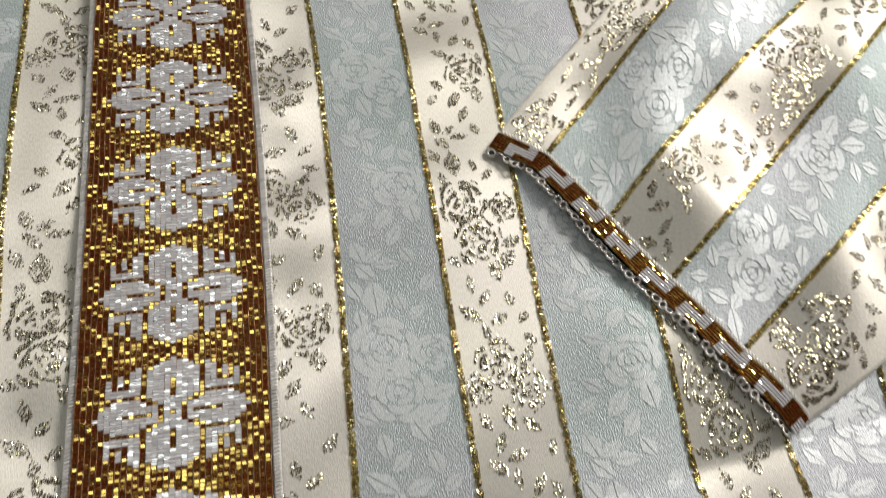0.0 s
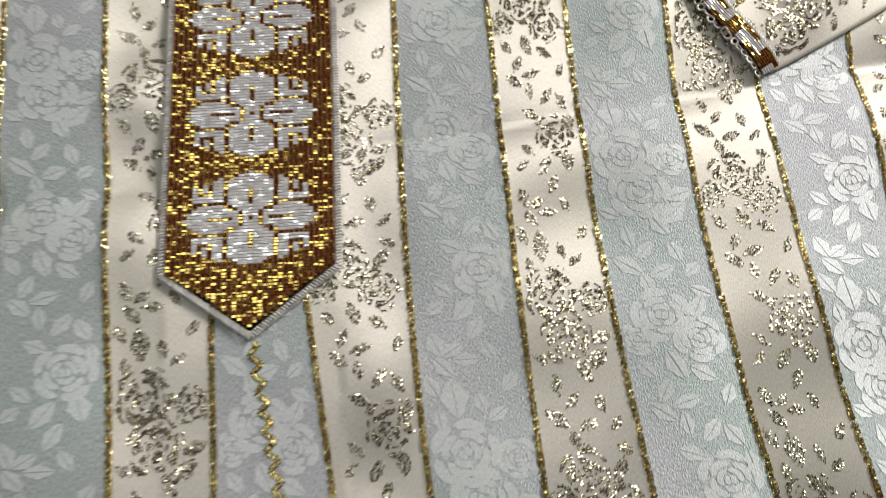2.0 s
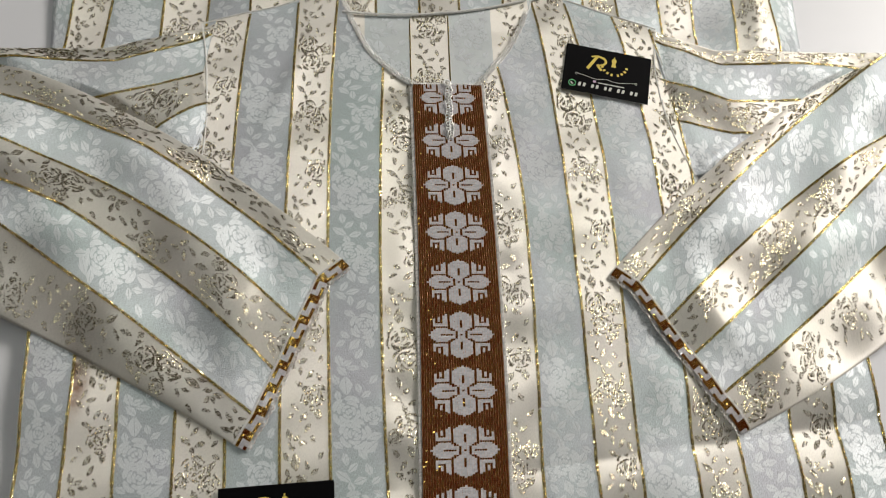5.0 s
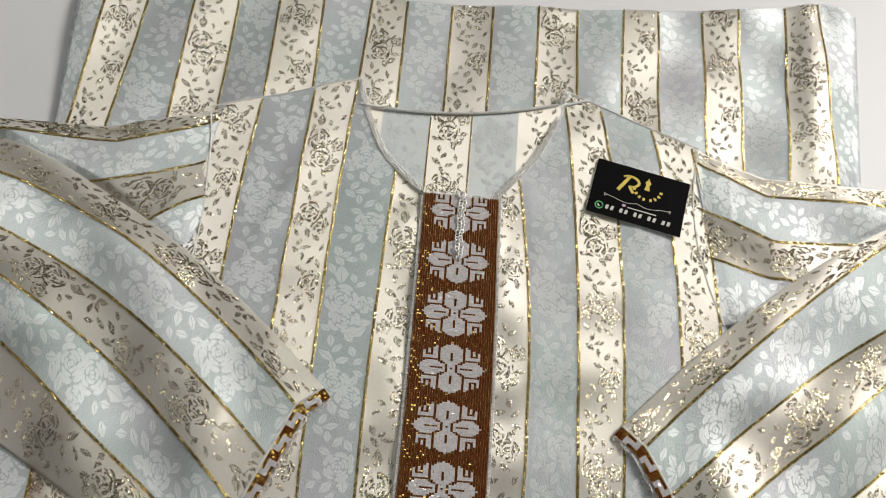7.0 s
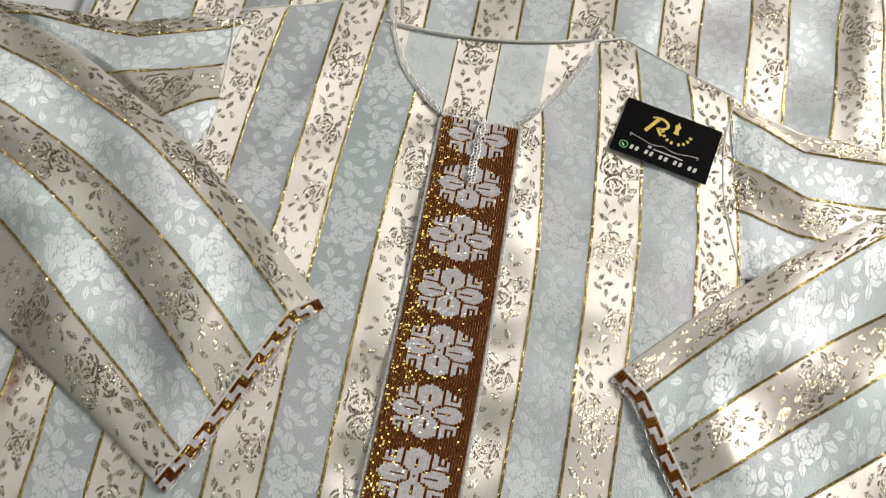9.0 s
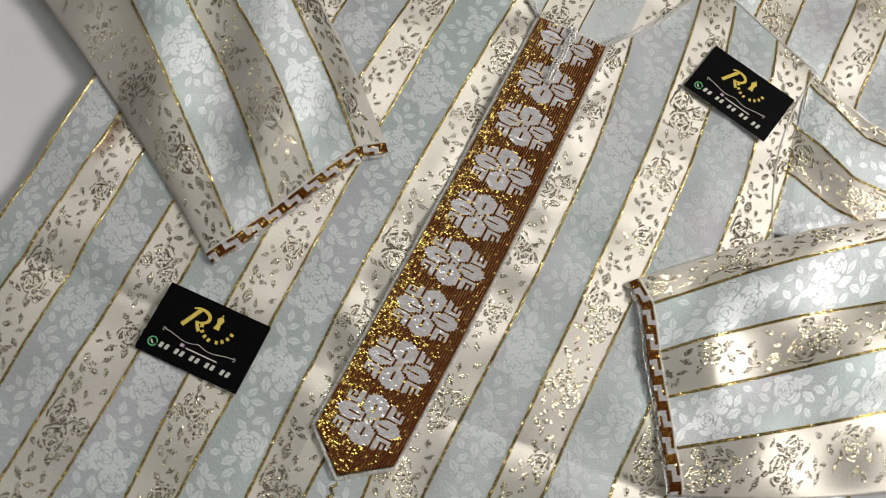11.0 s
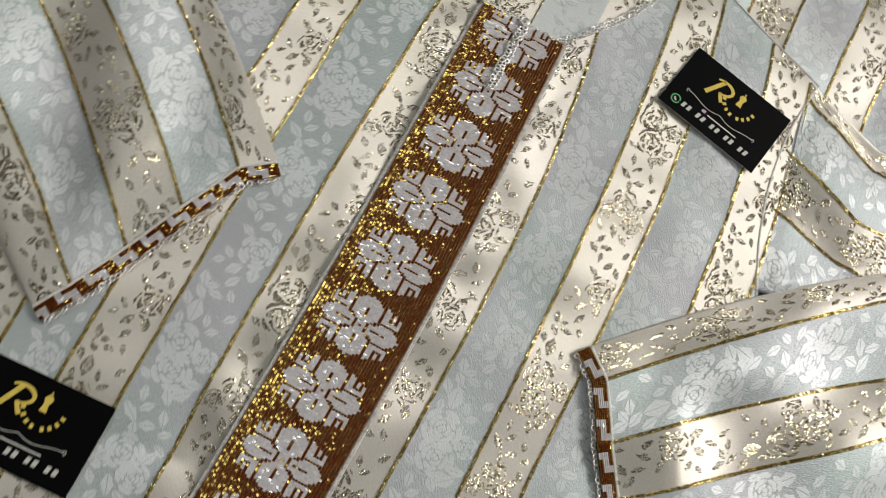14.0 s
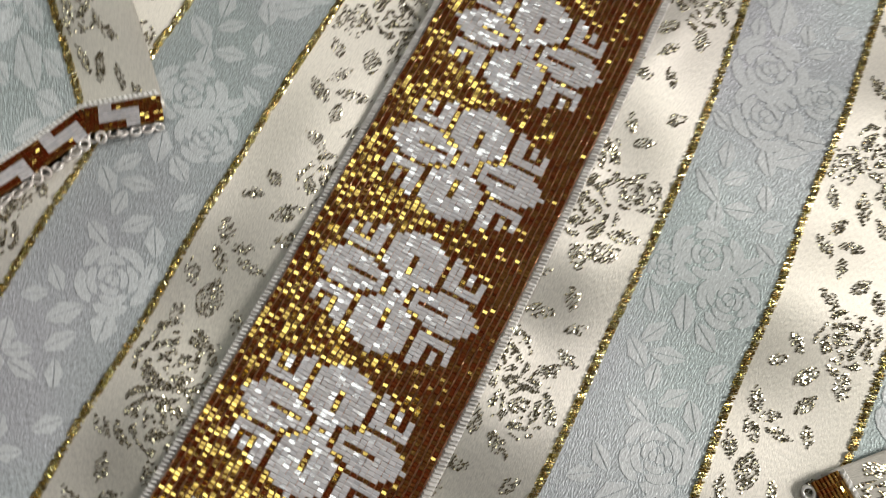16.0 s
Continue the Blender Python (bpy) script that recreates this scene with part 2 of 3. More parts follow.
def body_z(x, y):
    calm = 1 - np.clip((0.060 - np.abs(x)) / 0.022, 0, 1) * np.clip((y + 0.03) / 0.03, 0, 1)
    z = ripple(x, y) * (0.12 + 0.88 * calm)
    d = y - (0.077 + 0.12 * (x - 0.06))
    z = z - 0.0036 * np.exp(-np.abs(d) / 0.014) * calm + 0.0016 * np.clip((y - 0.42) / 0.06, 0, 1)
    side = np.clip(np.abs(x) - 0.034, 0, None)
    z = z + 0.0021 * np.sin(y * 71 + 0.8 + 2.2 * np.sin(y * 17 + 2 * np.sign(x))) * hump(side - 0.012, 0.013) * (np.abs(x) > 0.034)
    z = z + 0.0022 * hump((x - 0.044) - 0.25 * (y - 0.36), 0.007) * hump(y - 0.36, 0.035)
    z = z + 0.0025 * hump((x + 0.16) - 0.35 * (y - 0.40), 0.010) * hump(y - 0.42, 0.06)
    return z


# gold lines across the front: x = a + b y + c y^2 + d y^3, from one side seam to the other
LINES = np.array([
    (-0.3262, -0.082, 0, 0), (-0.2956, -0.0446, 0, 0), (-0.2558, -0.0752, 0, 0), (-0.2155, -0.0454, 0, 0),
    (-0.1763, -0.0471, -0.129, 0.3343), (-0.1342, -0.0822, 0.1816, -0.112), (-0.0978, -0.0459, -0.0094, 0.1300),
    (-0.0542, -0.0645, 0.111, 0.0022), (-0.0148, -0.0169, 0, 0), (0.0227, -0.1002, 0, 0),
    (0.0621, -0.0119, 0.2938, -0.7164), (0.1056, -0.0028, 0.1058, -0.2824), (0.1422, -0.0378, 0.3416, -0.6235),
    (0.1872, -0.0424, 0.4476, -0.8167), (0.2264, -0.042, 0.3505, -0.6729), (0.2686, 0.0254, 0, 0),
    (0.3071, 0.0361, 0, 0), (0.345, 0.045, 0, 0)])


def between(lines, u):
    k = np.clip(np.floor(u).astype(int), 0, len(lines) - 2)
    return k, u - k


def body_line(k, y):
    c = LINES[k]
    yc = np.clip(y, -0.06, np.where(np.isin(k, (8, 9)), 0.03, 0.56))
    x = c[..., 0] + yc * (c[..., 1] + yc * (c[..., 2] + yc * c[..., 3]))
    low = np.minimum(y + 0.06, 0)
    return x + low * (c[..., 1] - 0.12 * c[..., 2] + 0.0108 * c[..., 3])


def body_xy(u, v):
    k, f = between(LINES, u)
    return body_line(k, v) * (1 - f) + body_line(k + 1, v) * f, v


def neck_edge(x):
    """Front neckline: y against x."""
    l, r = (x + 0.030) / -0.073, (x - 0.028) / 0.064
    s = np.where(x < -0.030, l, np.where(x > 0.028, r, 0))
    return 0.4335 + np.where(s > 0, np.where(x < 0, 0.055 * s + 0.058 * s ** 4, 0.075 * s + 0.0455 * s ** 4), 0)


def sleeve_edge_left(x):
    return 0.1565 - 1.0992 * x - 0.9339 * x * x


def sleeve_edge_right(x):
    return 0.073 + 1.3673 * x - 1.0512 * x * x


def body_top(x):
    y = np.where(np.abs(x + 0.005) < 0.098, neck_edge(x), 0.0)
    y = np.where((x <= -0.103), 0.547 + (x + 0.103) * 0.365, y)
    y = np.where((x >= 0.093), 0.554 - (x - 0.093) * 0.40, y)
    y = np.where(x < -0.222, np.maximum(sleeve_edge_left(x) - 0.045, 0.5035 + 9 * (x + 0.222)), y)
    return np.where(x > 0.211, np.maximum(sleeve_edge_right(x) - 0.045, 0.5068 - 9 * (x - 0.211)), y)


class Cloth:
    """A striped piece of cloth: where (u in stripes, v in metres) lies, and which stripes are cream."""

    def __init__(self, xy, z, count, cream_first, v0, v1, rose_v, valid=None, way=-1, flip=False):
        self.xy, self.z, self.count, self.cream_first, self.v0, self.v1 = xy, z, count, cream_first, v0, v1
        self.rose_v, self.way, self.flip = rose_v, way, flip
        self.valid = valid or (lambda x, y: np.ones(x.shape, bool))

    def at(self, u, v, lift=0.0):
        x, y = self.xy(u, v)
        return np.stack([x, y, self.z(x, y, u, v) + lift], -1)

    def ok(self, u, v):
        x, y = self.xy(u, v)
        return self.valid(x, y)

    def tangents(self, u, v):
        e = 1e-4
        p = self.at(u, v)
        du, dv = unit(self.at(u + e * 25, v) - p), unit(self.at(u, v + e) - p)
        n = unit(np.cross(du, dv))
        n = n * np.sign(n[..., 2:3])
        return p, du, dv, n

    def single_rose(self, i):
        return self.rose_v + i * SHIFT * (self.way if self.flip else -self.way)

    def along(self, i, v):
        return (v - self.single_rose(i)) * self.way / STRIPE_W

    def across(self, i, q):
        return q * self.way * STRIPE_W + self.single_rose(i)

    def cream(self, i):
        return (i % 2 == 0) == self.cream_first


def sheet(name, cl, per_stripe, dv, parent, mats, v_of=None, label="", thick=0.0007):
    nu = cl.count * per_stripe + 1
    nv = int((cl.v1 - cl.v0) / dv) + 1
    u, s = np.meshgrid(np.linspace(0, cl.count, nu), np.linspace(0, 1, nv), indexing="ij")
    v = cl.v0 + s * (cl.v1 - cl.v0) if v_of is None else v_of(u, s)
    p = cl.at(u, v)
    i = np.arange(nu * nv).reshape(nu, nv)
    f = np.stack([i[:-1, :-1], i[1:, :-1], i[1:, 1:], i[:-1, 1:]], -1).reshape(-1, 4)
    a, b = p.reshape(-1, 3)[f[0, 1]] - p.reshape(-1, 3)[f[0, 0]], p.reshape(-1, 3)[f[0, 3]] - p.reshape(-1, 3)[f[0, 0]]
    if np.cross(a, b)[2] < 0:
        f = f[:, ::-1]
    stripe = np.repeat(np.arange(cl.count), per_stripe)[:, None].repeat(nv - 1, 1)
    fm = np.where((stripe % 2 == 0) == cl.cream_first, 1, 0).ravel()
    ob = mesh_object(name, p.reshape(-1, 3), f, mats, parent, fm, np.stack([u * 0.04, v], -1).reshape(-1, 2), True, label)
    sol = ob.modifiers.new("thickness", "SOLIDIFY")
    sol.thickness, sol.offset = thick, -1
    return ob


# ---- the woven pattern: one repeat of roses and leaves down a stripe, in stripe widths
STRIPE_W, REPEAT, SHIFT = 0.040, 5.125, 0.0585
ROSES = ((0.66, 0.00, 0.245), (0.35, 1.76, 0.285), (0.45, 2.19, 0.270), (0.80, 1.84, 0.170), (0.42, 3.52, 0.255), (0.70, 3.78, 0.215), (0.16, 3.74, 0.150))
LEAVES = (
    (0.48, 0.38, 0.115, 0.055, -50), (0.77, 0.33, 0.110, 0.065, 80), (0.56, 0.58, 0.105, 0.046, -58),
    (0.19, 0.72, 0.100, 0.056, 70), (0.34, 0.78, 0.085, 0.042, -30), (0.45, 0.88, 0.100, 0.042, 2), (0.24, 0.94, 0.100, 0.050, 48), (0.12, 1.12, 0.095, 0.050, 62),
    (0.31, 1.24, 0.150, 0.085, 86), (0.54, 1.30, 0.080, 0.042, 72), (0.68, 1.42, 0.085, 0.040, -35),
    (0.73, 2.44, 0.130, 0.070, -40), (0.82, 2.24, 0.110, 0.055, -15), (0.58, 2.56, 0.105, 0.055, 60),
    (0.27, 2.66, 0.100, 0.045, 80), (0.40, 2.82, 0.095, 0.042, -45), (0.22, 2.98, 0.130, 0.055, 38), (0.52, 3.06, 0.100, 0.050, -20), (0.36, 3.18, 0.090, 0.045, 75),
    (0.76, 3.46, 0.105, 0.050, -60), (0.83, 3.30, 0.085, 0.042, 30), (0.44, 4.02, 0.120, 0.060, 70), (0.66, 4.12, 0.100, 0.050, 35),
    (0.30, 4.26, 0.100, 0.045, -60), (0.46, 4.38, 0.110, 0.046, -15), (0.24, 4.46, 0.105, 0.050, 40), (0.42, 4.58, 0.090, 0.042, 85),
    (0.62, 4.66, 0.105, 0.046, -50), (0.80, 4.72, 0.095, 0.050, 60), (0.88, 4.96, 0.080, 0.040, 85),
    (0.30, 0.18, 0.090, 0.042, 40), (0.22, 0.36, 0.080, 0.040, -35), (0.66, 0.80, 0.085, 0.042, 60), (0.82, 1.12, 0.090, 0.044, -50),
    (0.16, 1.44, 0.080, 0.042, 80), (0.14, 2.40, 0.085, 0.042, 30), (0.68, 2.86, 0.095, 0.046, 70), (0.80, 3.06, 0.080, 0.040, -40), (0.18, 4.04, 0.090, 0.044, 55), (0.84, 4.34, 0.085, 0.042, -65), (0.40, 4.86, 0.095, 0.046, 25))


def around(q, centre):
    return np.mod(q - centre + REPEAT / 2, REPEAT) - REPEAT / 2


def gold_mask(p, q):
    """Which places of a stripe carry a gold float: rings of petals, and hatched leaves."""
    hit = np.zeros(p.shape, bool)
    for cx, cy, r0 in ROSES:
        dx, dy = p - cx, around(q, cy)
        r, th = np.hypot(dx, dy * 0.94) / (1.08 * r0), np.arctan2(dy, dx)
        ph = r * 3.1 + 0.26 * np.sin(3 * th + 2.1 * np.floor(r * 3.1) + cx * 37) + th / (2 * math.pi)
        ring = np.floor(ph)
        line = (np.mod(ph, 1) < 0.58) & (np.cos((ring + 2) * th + ring * 1.7 + cx * 11) < 0.86)
        hit |= line & (r < 0.92 + 0.10 * np.sin(5 * th + cx * 20))
    for cx, cy, ln, wd, ang in LEAVES:
        ln, wd = ln * 1.18, wd * 1.15
        c, s = math.cos(radians(ang)), math.sin(radians(ang))
        dx, dy = p - cx, around(q, cy)
        a, b = dx * c + dy * s, -dx * s + dy * c
        edge = wd * np.clip(1 - np.abs(a / ln) ** 1.7, 0, 1)
        inside = (np.abs(b) < edge) & (np.abs(a) < ln)
        hit |= inside & (np.mod((np.abs(b) * 1.2 - a) / 0.034, 1) < 0.64)
    return hit


DASH_V = np.array([(-0.5, -0.5, 0), (0.5, -0.5, 0), (0.5, 0.0, 0.35), (-0.5, 0.0, 0.35), (0.5, 0.5, 0), (-0.5, 0.5, 0)])
DASH_F = np.array([(0, 1, 2, 3), (3, 2, 4, 5)])


def brocade(cl, parent, lift=0.00025):
    """All gold floats of one cloth, joined."""
    rg = np.random.default_rng(11)
    us, vs = [], []
    for i in range(cl.count):
        if not cl.cream(i):
            continue
        p, v = np.meshgrid(np.arange(0.055, 0.955, 0.0128), np.arange(cl.v0, cl.v1, 0.00080), indexing="ij")
        p, v = p + rg.uniform(-0.004, 0.004, p.shape), v + rg.uniform(-0.00025, 0.00025, v.shape)
        keep = gold_mask(1 - p if cl.flip else p, cl.along(i, v)) & (rg.random(p.shape) < 0.93)
        u, v = i + p[keep], v[keep]
        good = cl.ok(u, v)
        us.append(u[good])
        vs.append(v[good])
    u, v = np.concatenate(us), np.concatenate(vs)
    p, du, dv, n = cl.tangents(u, v)
    t = rg.normal(0, 0.28, (len(u), 3))
    wid, ln, h = 0.00036 * rg.uniform(0.8, 1.25, len(u)), 0.00100 * rg.uniform(0.7, 1.3, len(u)), 0.00042
    n2 = unit(n + du * t[:, :1] + dv * t[:, 1:2])
    ay = unit(dv + du * (0.38 + 0.45 * t[:, 2:3]))
    ax = unit(np.cross(ay, n2))
    m = frames(p + n * lift, ax * wid[:, None], ay * ln[:, None], n2 * h)
    v_, f_ = instances(DASH_V, DASH_F, m)
    return tagged(mesh_object("rose_brocade", v_, f_, [GOLD_THREAD], parent), "woven gold thread roses and leaves", kind="stuff")


# ---- damask roses, as thin raised satin petals
def damask_polys():
    """Quads of one repeat of the damask column: (n, 4, 2), in stripe widths."""
    out = []

    def petal(cx, cy, r0, r1, a0, a1, bulge):
        n = 6
        t = np.linspace(0, 1, n + 1)
        a = a0 + (a1 - a0) * t
        lift = bulge * np.sin(np.pi * t) ** 0.7
        ro, ri = r1 * (0.90 + lift), r0 * (0.94 + 0.5 * lift) + 0 * t
        ri[[0, -1]] = ro[[0, -1]] = (r0 + r1) / 2
        o = np.stack([cx + ro * np.cos(a), cy + ro * np.sin(a)], -1)
        i = np.stack([cx + ri * np.cos(a), cy + ri * np.sin(a)], -1)
        out.extend(np.stack([i[:-1], o[:-1], o[1:], i[1:]], 1))

    for cx, cy, r in ROSES:
        r = r * 1.08
        for ring, (lo, hi, n) in enumerate(((0.02, 0.20, 2), (0.24, 0.43, 3), (0.47, 0.70, 4), (0.73, 1.02, 5))):
            for k in range(n):
                a = 2 * math.pi * k / n + ring * 0.9 + cx * 12
                petal(cx, cy, lo * r, hi * r, a, a + 2 * math.pi / n * 0.95, 0.13)
    for cx, cy, ln, wd, ang in LEAVES:
        ln, wd = ln * 1.3, wd * 1.35
        c, s = math.cos(radians(ang)), math.sin(radians(ang))
        a = np.linspace(-1, 1, 7)
        for side in (-1, 1):
            w = wd * (1 - a ** 2) * (1 + 0.15 * np.cos(7 * a))
            lo = np.stack([a * ln, side * (0.005 + 0 * a)], -1)
            hi = np.stack([a * ln, side * (0.005 + w)], -1)
            rot = np.array([(c, s), (-s, c)])
            lo, hi = lo @ rot + (cx, cy), hi @ rot + (cx, cy)
            out.extend(np.stack([lo[:-1], hi[:-1], hi[1:], lo[1:]], 1))
    return np.array(out)


DAM = damask_polys()


def damask(cl, parent, lift=0.00018):
    vs, uvs = [], []
    for i in range(cl.count):
        if cl.cream(i):
            continue
        for k in range(-8, 9):
            p, v = DAM[..., 0], cl.across(i, DAM[..., 1] + k * REPEAT)
            u = i + np.clip(1 - p if cl.flip else p, 0.05, 0.95)
            good = (v.min(1) > cl.v0 + 0.001) & (v.max(1) < cl.v1 - 0.001)
            good &= cl.ok(u, np.clip(v, cl.v0, cl.v1)).all(1)
            if not good.any():
                continue
            u, v = u[good], v[good]
            P, du, dv, n = cl.tangents(u, v)
            vs.append((P + n * lift).reshape(-1, 3))
            uvs.append(np.stack([u * 0.04, v], -1).reshape(-1, 2))
    v_ = np.concatenate(vs)
    f_ = np.arange(len(v_)).reshape(-1, 4)
    e1, e2 = v_[f_[:, 1]] - v_[f_[:, 0]], v_[f_[:, 2]] - v_[f_[:, 0]]
    down = np.cross(e1, e2)[:, 2] < 0
    f_[down] = f_[down][:, ::-1]
    return tagged(mesh_object("damask_pattern", v_, f_, [DAMASK], parent, uvs=np.concatenate(uvs)), "pale woven damask roses and leaves", kind="stuff")


# ---- twisted cords: slanted ribs along a line
RIB_V = np.array([(-0.5, -0.62, -0.1), (0.5, -0.12, -0.1), (0.5, 0.62, -0.1), (-0.5, 0.12, -0.1), (-0.28, -0.28, 0.5), (0.28, 0.02, 0.5), (0.28, 0.28, 0.5), (-0.28, -0.02, 0.5)])
RIB_F = np.array([(0, 1, 5, 4), (1, 2, 6, 5), (2, 3, 7, 6), (3, 0, 4, 7), (4, 5, 6, 7)])


def ribs(name, p, n, width, pitch, height, mat, parent, label="", seed=3, wobble=0.08, strands=1):
    """A twisted cord along the points p (k, 3) with normals n."""
    rg = np.random.default_rng(seed)
    seg = np.linalg.norm(np.diff(p, axis=0), axis=1)
    s = np.r_[0, np.cumsum(seg)]
    t = np.arange(pitch / 2, s[-1], pitch)
    q = np.stack([np.interp(t, s, p[:, i]) for i in range(3)], -1)
    nn = unit(np.stack([np.interp(t, s, n[:, i]) for i in range(3)], -1))
    d = unit(np.gradient(q, axis=0))
    nn = unit(nn + rg.normal(0, wobble, nn.shape))
    ax = unit(np.cross(d, nn))
    m = []
    for k in range(strands):
        off = (k - (strands - 1) / 2) * width / strands
        tip = unit(nn + rg.normal(0, wobble, nn.shape)) if strands > 1 else nn
        turn = 1 if k % 2 == 0 else -1
        m.append(frames(q + ax * off + d * (0.5 * pitch * k), ax * width * 1.15 / strands, turn * d * pitch * 1.25, tip * height))
    v_, f_ = instances(RIB_V, RIB_F, np.concatenate(m))
    return mesh_object(name, v_, f_, [mat], parent, label=label)


def stripe_cords(cl, parent, lines, step=0.004, width=0.0026):
    for k in lines:
        v = np.arange(cl.v0 + 0.0005, cl.v1, step)
        u = np.full(v.shape, float(k))
        good = cl.ok(u, v)
        u, v = u[good], v[good]
        if len(u) < 3:
            continue
        p, du, dv, n = cl.tangents(np.clip(u, 0.02, cl.count - 0.02), v)
        ribs("stripe_cord", p + n * 0.0002, n, width, 0.00085, 0.0009, GOLD_CORD, parent, seed=int(k) + 5, wobble=0.30, strands=3)


# ---------------------------------------------------------------- kaftan: body
kaftan = tagged(new("kaftan"), "long mint and cream striped satin kaftan with beaded front, spread flat", "kaftan")
kaftan.location = (0, 0, 0)
V_LOW = -0.34


def in_body(x, y):
    return y < body_top(x) - 0.0015


body = Cloth(body_xy, lambda x, y, u, v: body_z(x, y), len(LINES) - 1, False, V_LOW, 0.556, 0.0771 - 11 * SHIFT, in_body)


def body_v(u, s):
    top = np.full(u.shape, 0.5)
    for _ in range(14):
        x, _y = body_xy(u, top)
        top = 0.5 * top + 0.5 * body_top(x)
    return np.minimum(V_LOW + s * (0.556 - V_LOW), top)


front = sheet("front_panel", body, 22, 0.0028, kaftan, [MINT, CREAM], body_v, "mint and cream striped satin front")
damask(body, front)
brocade(body, front)
stripe_cords(body, front, [k for k in range(0, 18)])

# ---- back of the neck, seen through the neckline
def back_top(x):
    return 0.5165 + 0.0012 + 1.2 * (x + 0.012) ** 2 + 0.10 * (x + 0.012)


NECK_LINES = (-0.118, -0.0785, -0.034, 0.004, 0.047, 0.086, 0.112)


def back_xy(u, v):
    k = np.clip(np.floor(u).astype(int), 0, 5)
    a = np.array(NECK_LINES)
    return a[k] + (a[k + 1] - a[k]) * (u - k), v


backp = Cloth(back_xy, lambda x, y, u, v: -0.0004 + 0.15 * ripple(x, y, 2.0) + 0.002 * np.clip((y - 0.5) / 0.03, 0, 1), 6, True, 0.40, 0.56, 0.06, lambda x, y: (y < back_top(x) - 0.001) & (y > neck_edge(x) - 0.003) & (np.abs(x + 0.005) < 0.092))


def back_v(u, s):
    x, _ = back_xy(u, 0 * u)
    top = np.minimum(back_top(x), 0.549)
    low = np.minimum(np.where(np.abs(x + 0.005) < 0.097, neck_edge(x) - 0.004, top), top - 0.002)
    return low + s * (top - low)


back = sheet("back_panel", backp, 14, 0.003, kaftan, [PALE, CREAM], back_v, "pale inside of the back neck")
damask(backp, back)
brocade(backp, back)
stripe_cords(backp, back, (2, 3), 0.004, 0.0012)
bx = np.linspace(-0.101, 0.084, 80)
bp = np.stack([bx, back_top(bx), 0.0030 + 0 * bx], -1)
ribs("back_neck_piping", bp, np.tile((0, 0, 1.0), (80, 1)), 0.0026, 0.0009, 0.0018, WHITE_CORD, kaftan, "white satin neck piping")

# ---- silver braid of small loops round the neckline
def torus(R, r, n=9, m=5):
    v, f = [], []
    for i in range(n):
        a = 2 * math.pi * i / n
        for j in range(m):
            b = 2 * math.pi * j / m
            v.append(((R + r * math.cos(b)) * math.cos(a), (R + r * math.cos(b)) * math.sin(a), r * math.sin(b)))
            f.append((i * m + j, ((i + 1) % n) * m + j, ((i + 1) % n) * m + (j + 1) % m, i * m + (j + 1) % m))
    return np.array(v), np.array(f)


LOOP_V, LOOP_F = torus(0.00125, 0.00045)


def loop_row(name, p, n, pitch, spread, mat, parent, label, rows=2, scale=1.0, seed=5):
    rg = np.random.default_rng(seed)
    s = np.r_[0, np.cumsum(np.linalg.norm(np.diff(p, axis=0), axis=1))]
    vs, fs, base = [], [], 0
    for r in range(rows):
        t = np.arange(pitch * (0.5 + 0.5 * (r % 2)), s[-1], pitch)
        q = np.stack([np.interp(t, s, p[:, i]) for i in range(3)], -1)
        nn = unit(np.stack([np.interp(t, s, n[:, i]) for i in range(3)], -1))
        d = unit(np.gradient(q, axis=0))
        side = unit(np.cross(d, nn))
        q = q + side * ((r - (rows - 1) / 2) * spread) + rg.normal(0, 0.00028, q.shape)
        nn = unit(nn + rg.normal(0, 0.45, nn.shape))
        ax = unit(np.cross(d, nn))
        m = frames(q, ax * scale, d * scale * rg.uniform(0.85, 1.2, (len(q), 1)), nn * scale)
        v_, f_ = instances(LOOP_V, LOOP_F, m)
        vs.append(v_)
        fs.append(f_ + base)
        base += len(v_)
    return mesh_object(name, np.concatenate(vs), np.concatenate(fs), [mat], parent, smooth=True, label=label)


def on_body(x, y, lift):
    return np.stack([x, y, body_z(x, y) + lift], -1)


nx = np.r_[np.linspace(-0.103, -0.031, 60), np.linspace(-0.029, 0.027, 30), np.linspace(0.029, 0.092, 60)]
ny = neck_edge(nx)
npts = on_body(nx, ny - 0.0004, 0.0007)
up = np.tile((0, 0, 1.0), (len(nx), 1))
loop_row("neck_braid", npts, up, 0.0028, 0.0022, SILVER_CORD, kaftan, "silver looped neck braid", 2, 1.2)
inner = npts + np.array((0, -0.0035, 0))
ribs("neck_edging", inner, up, 0.0011, 0.0011, 0.0008, SILVER_CORD, kaftan)

for sx, sy, tx, ty in ((-0.103, 0.547, -0.234, 0.499), (0.093, 0.554, 0.215, 0.505)):
    t = np.linspace(0, 1, 40)
    x, y = sx + (tx - sx) * t, sy + (ty - sy) * t + 0.0006 * np.sin(9 * t)
    ribs("shoulder_seam", on_body(x, y, 0.0002), np.tile((0, 0, 1.0), (40, 1)), 0.0016, 0.0011, 0.0012, WHITE_CORD, kaftan)
t = np.linspace(0, 1, 50)
for pts in ((-0.234, 0.499, -0.219, 0.43, -0.2215, 0.35), (0.215, 0.505, 0.195, 0.42, 0.233, 0.330)):
    a, b, c, d, e, f = pts
    x, y = (1 - t) ** 2 * a + 2 * t * (1 - t) * c + t * t * e, (1 - t) ** 2 * b + 2 * t * (1 - t) * d + t * t * f
    ribs("armhole_seam", on_body(x, y, 0.0003), np.tile((0, 0, 1.0), (50, 1)), 0.0012, 0.0016, 0.0009, WHITE_CORD, kaftan)

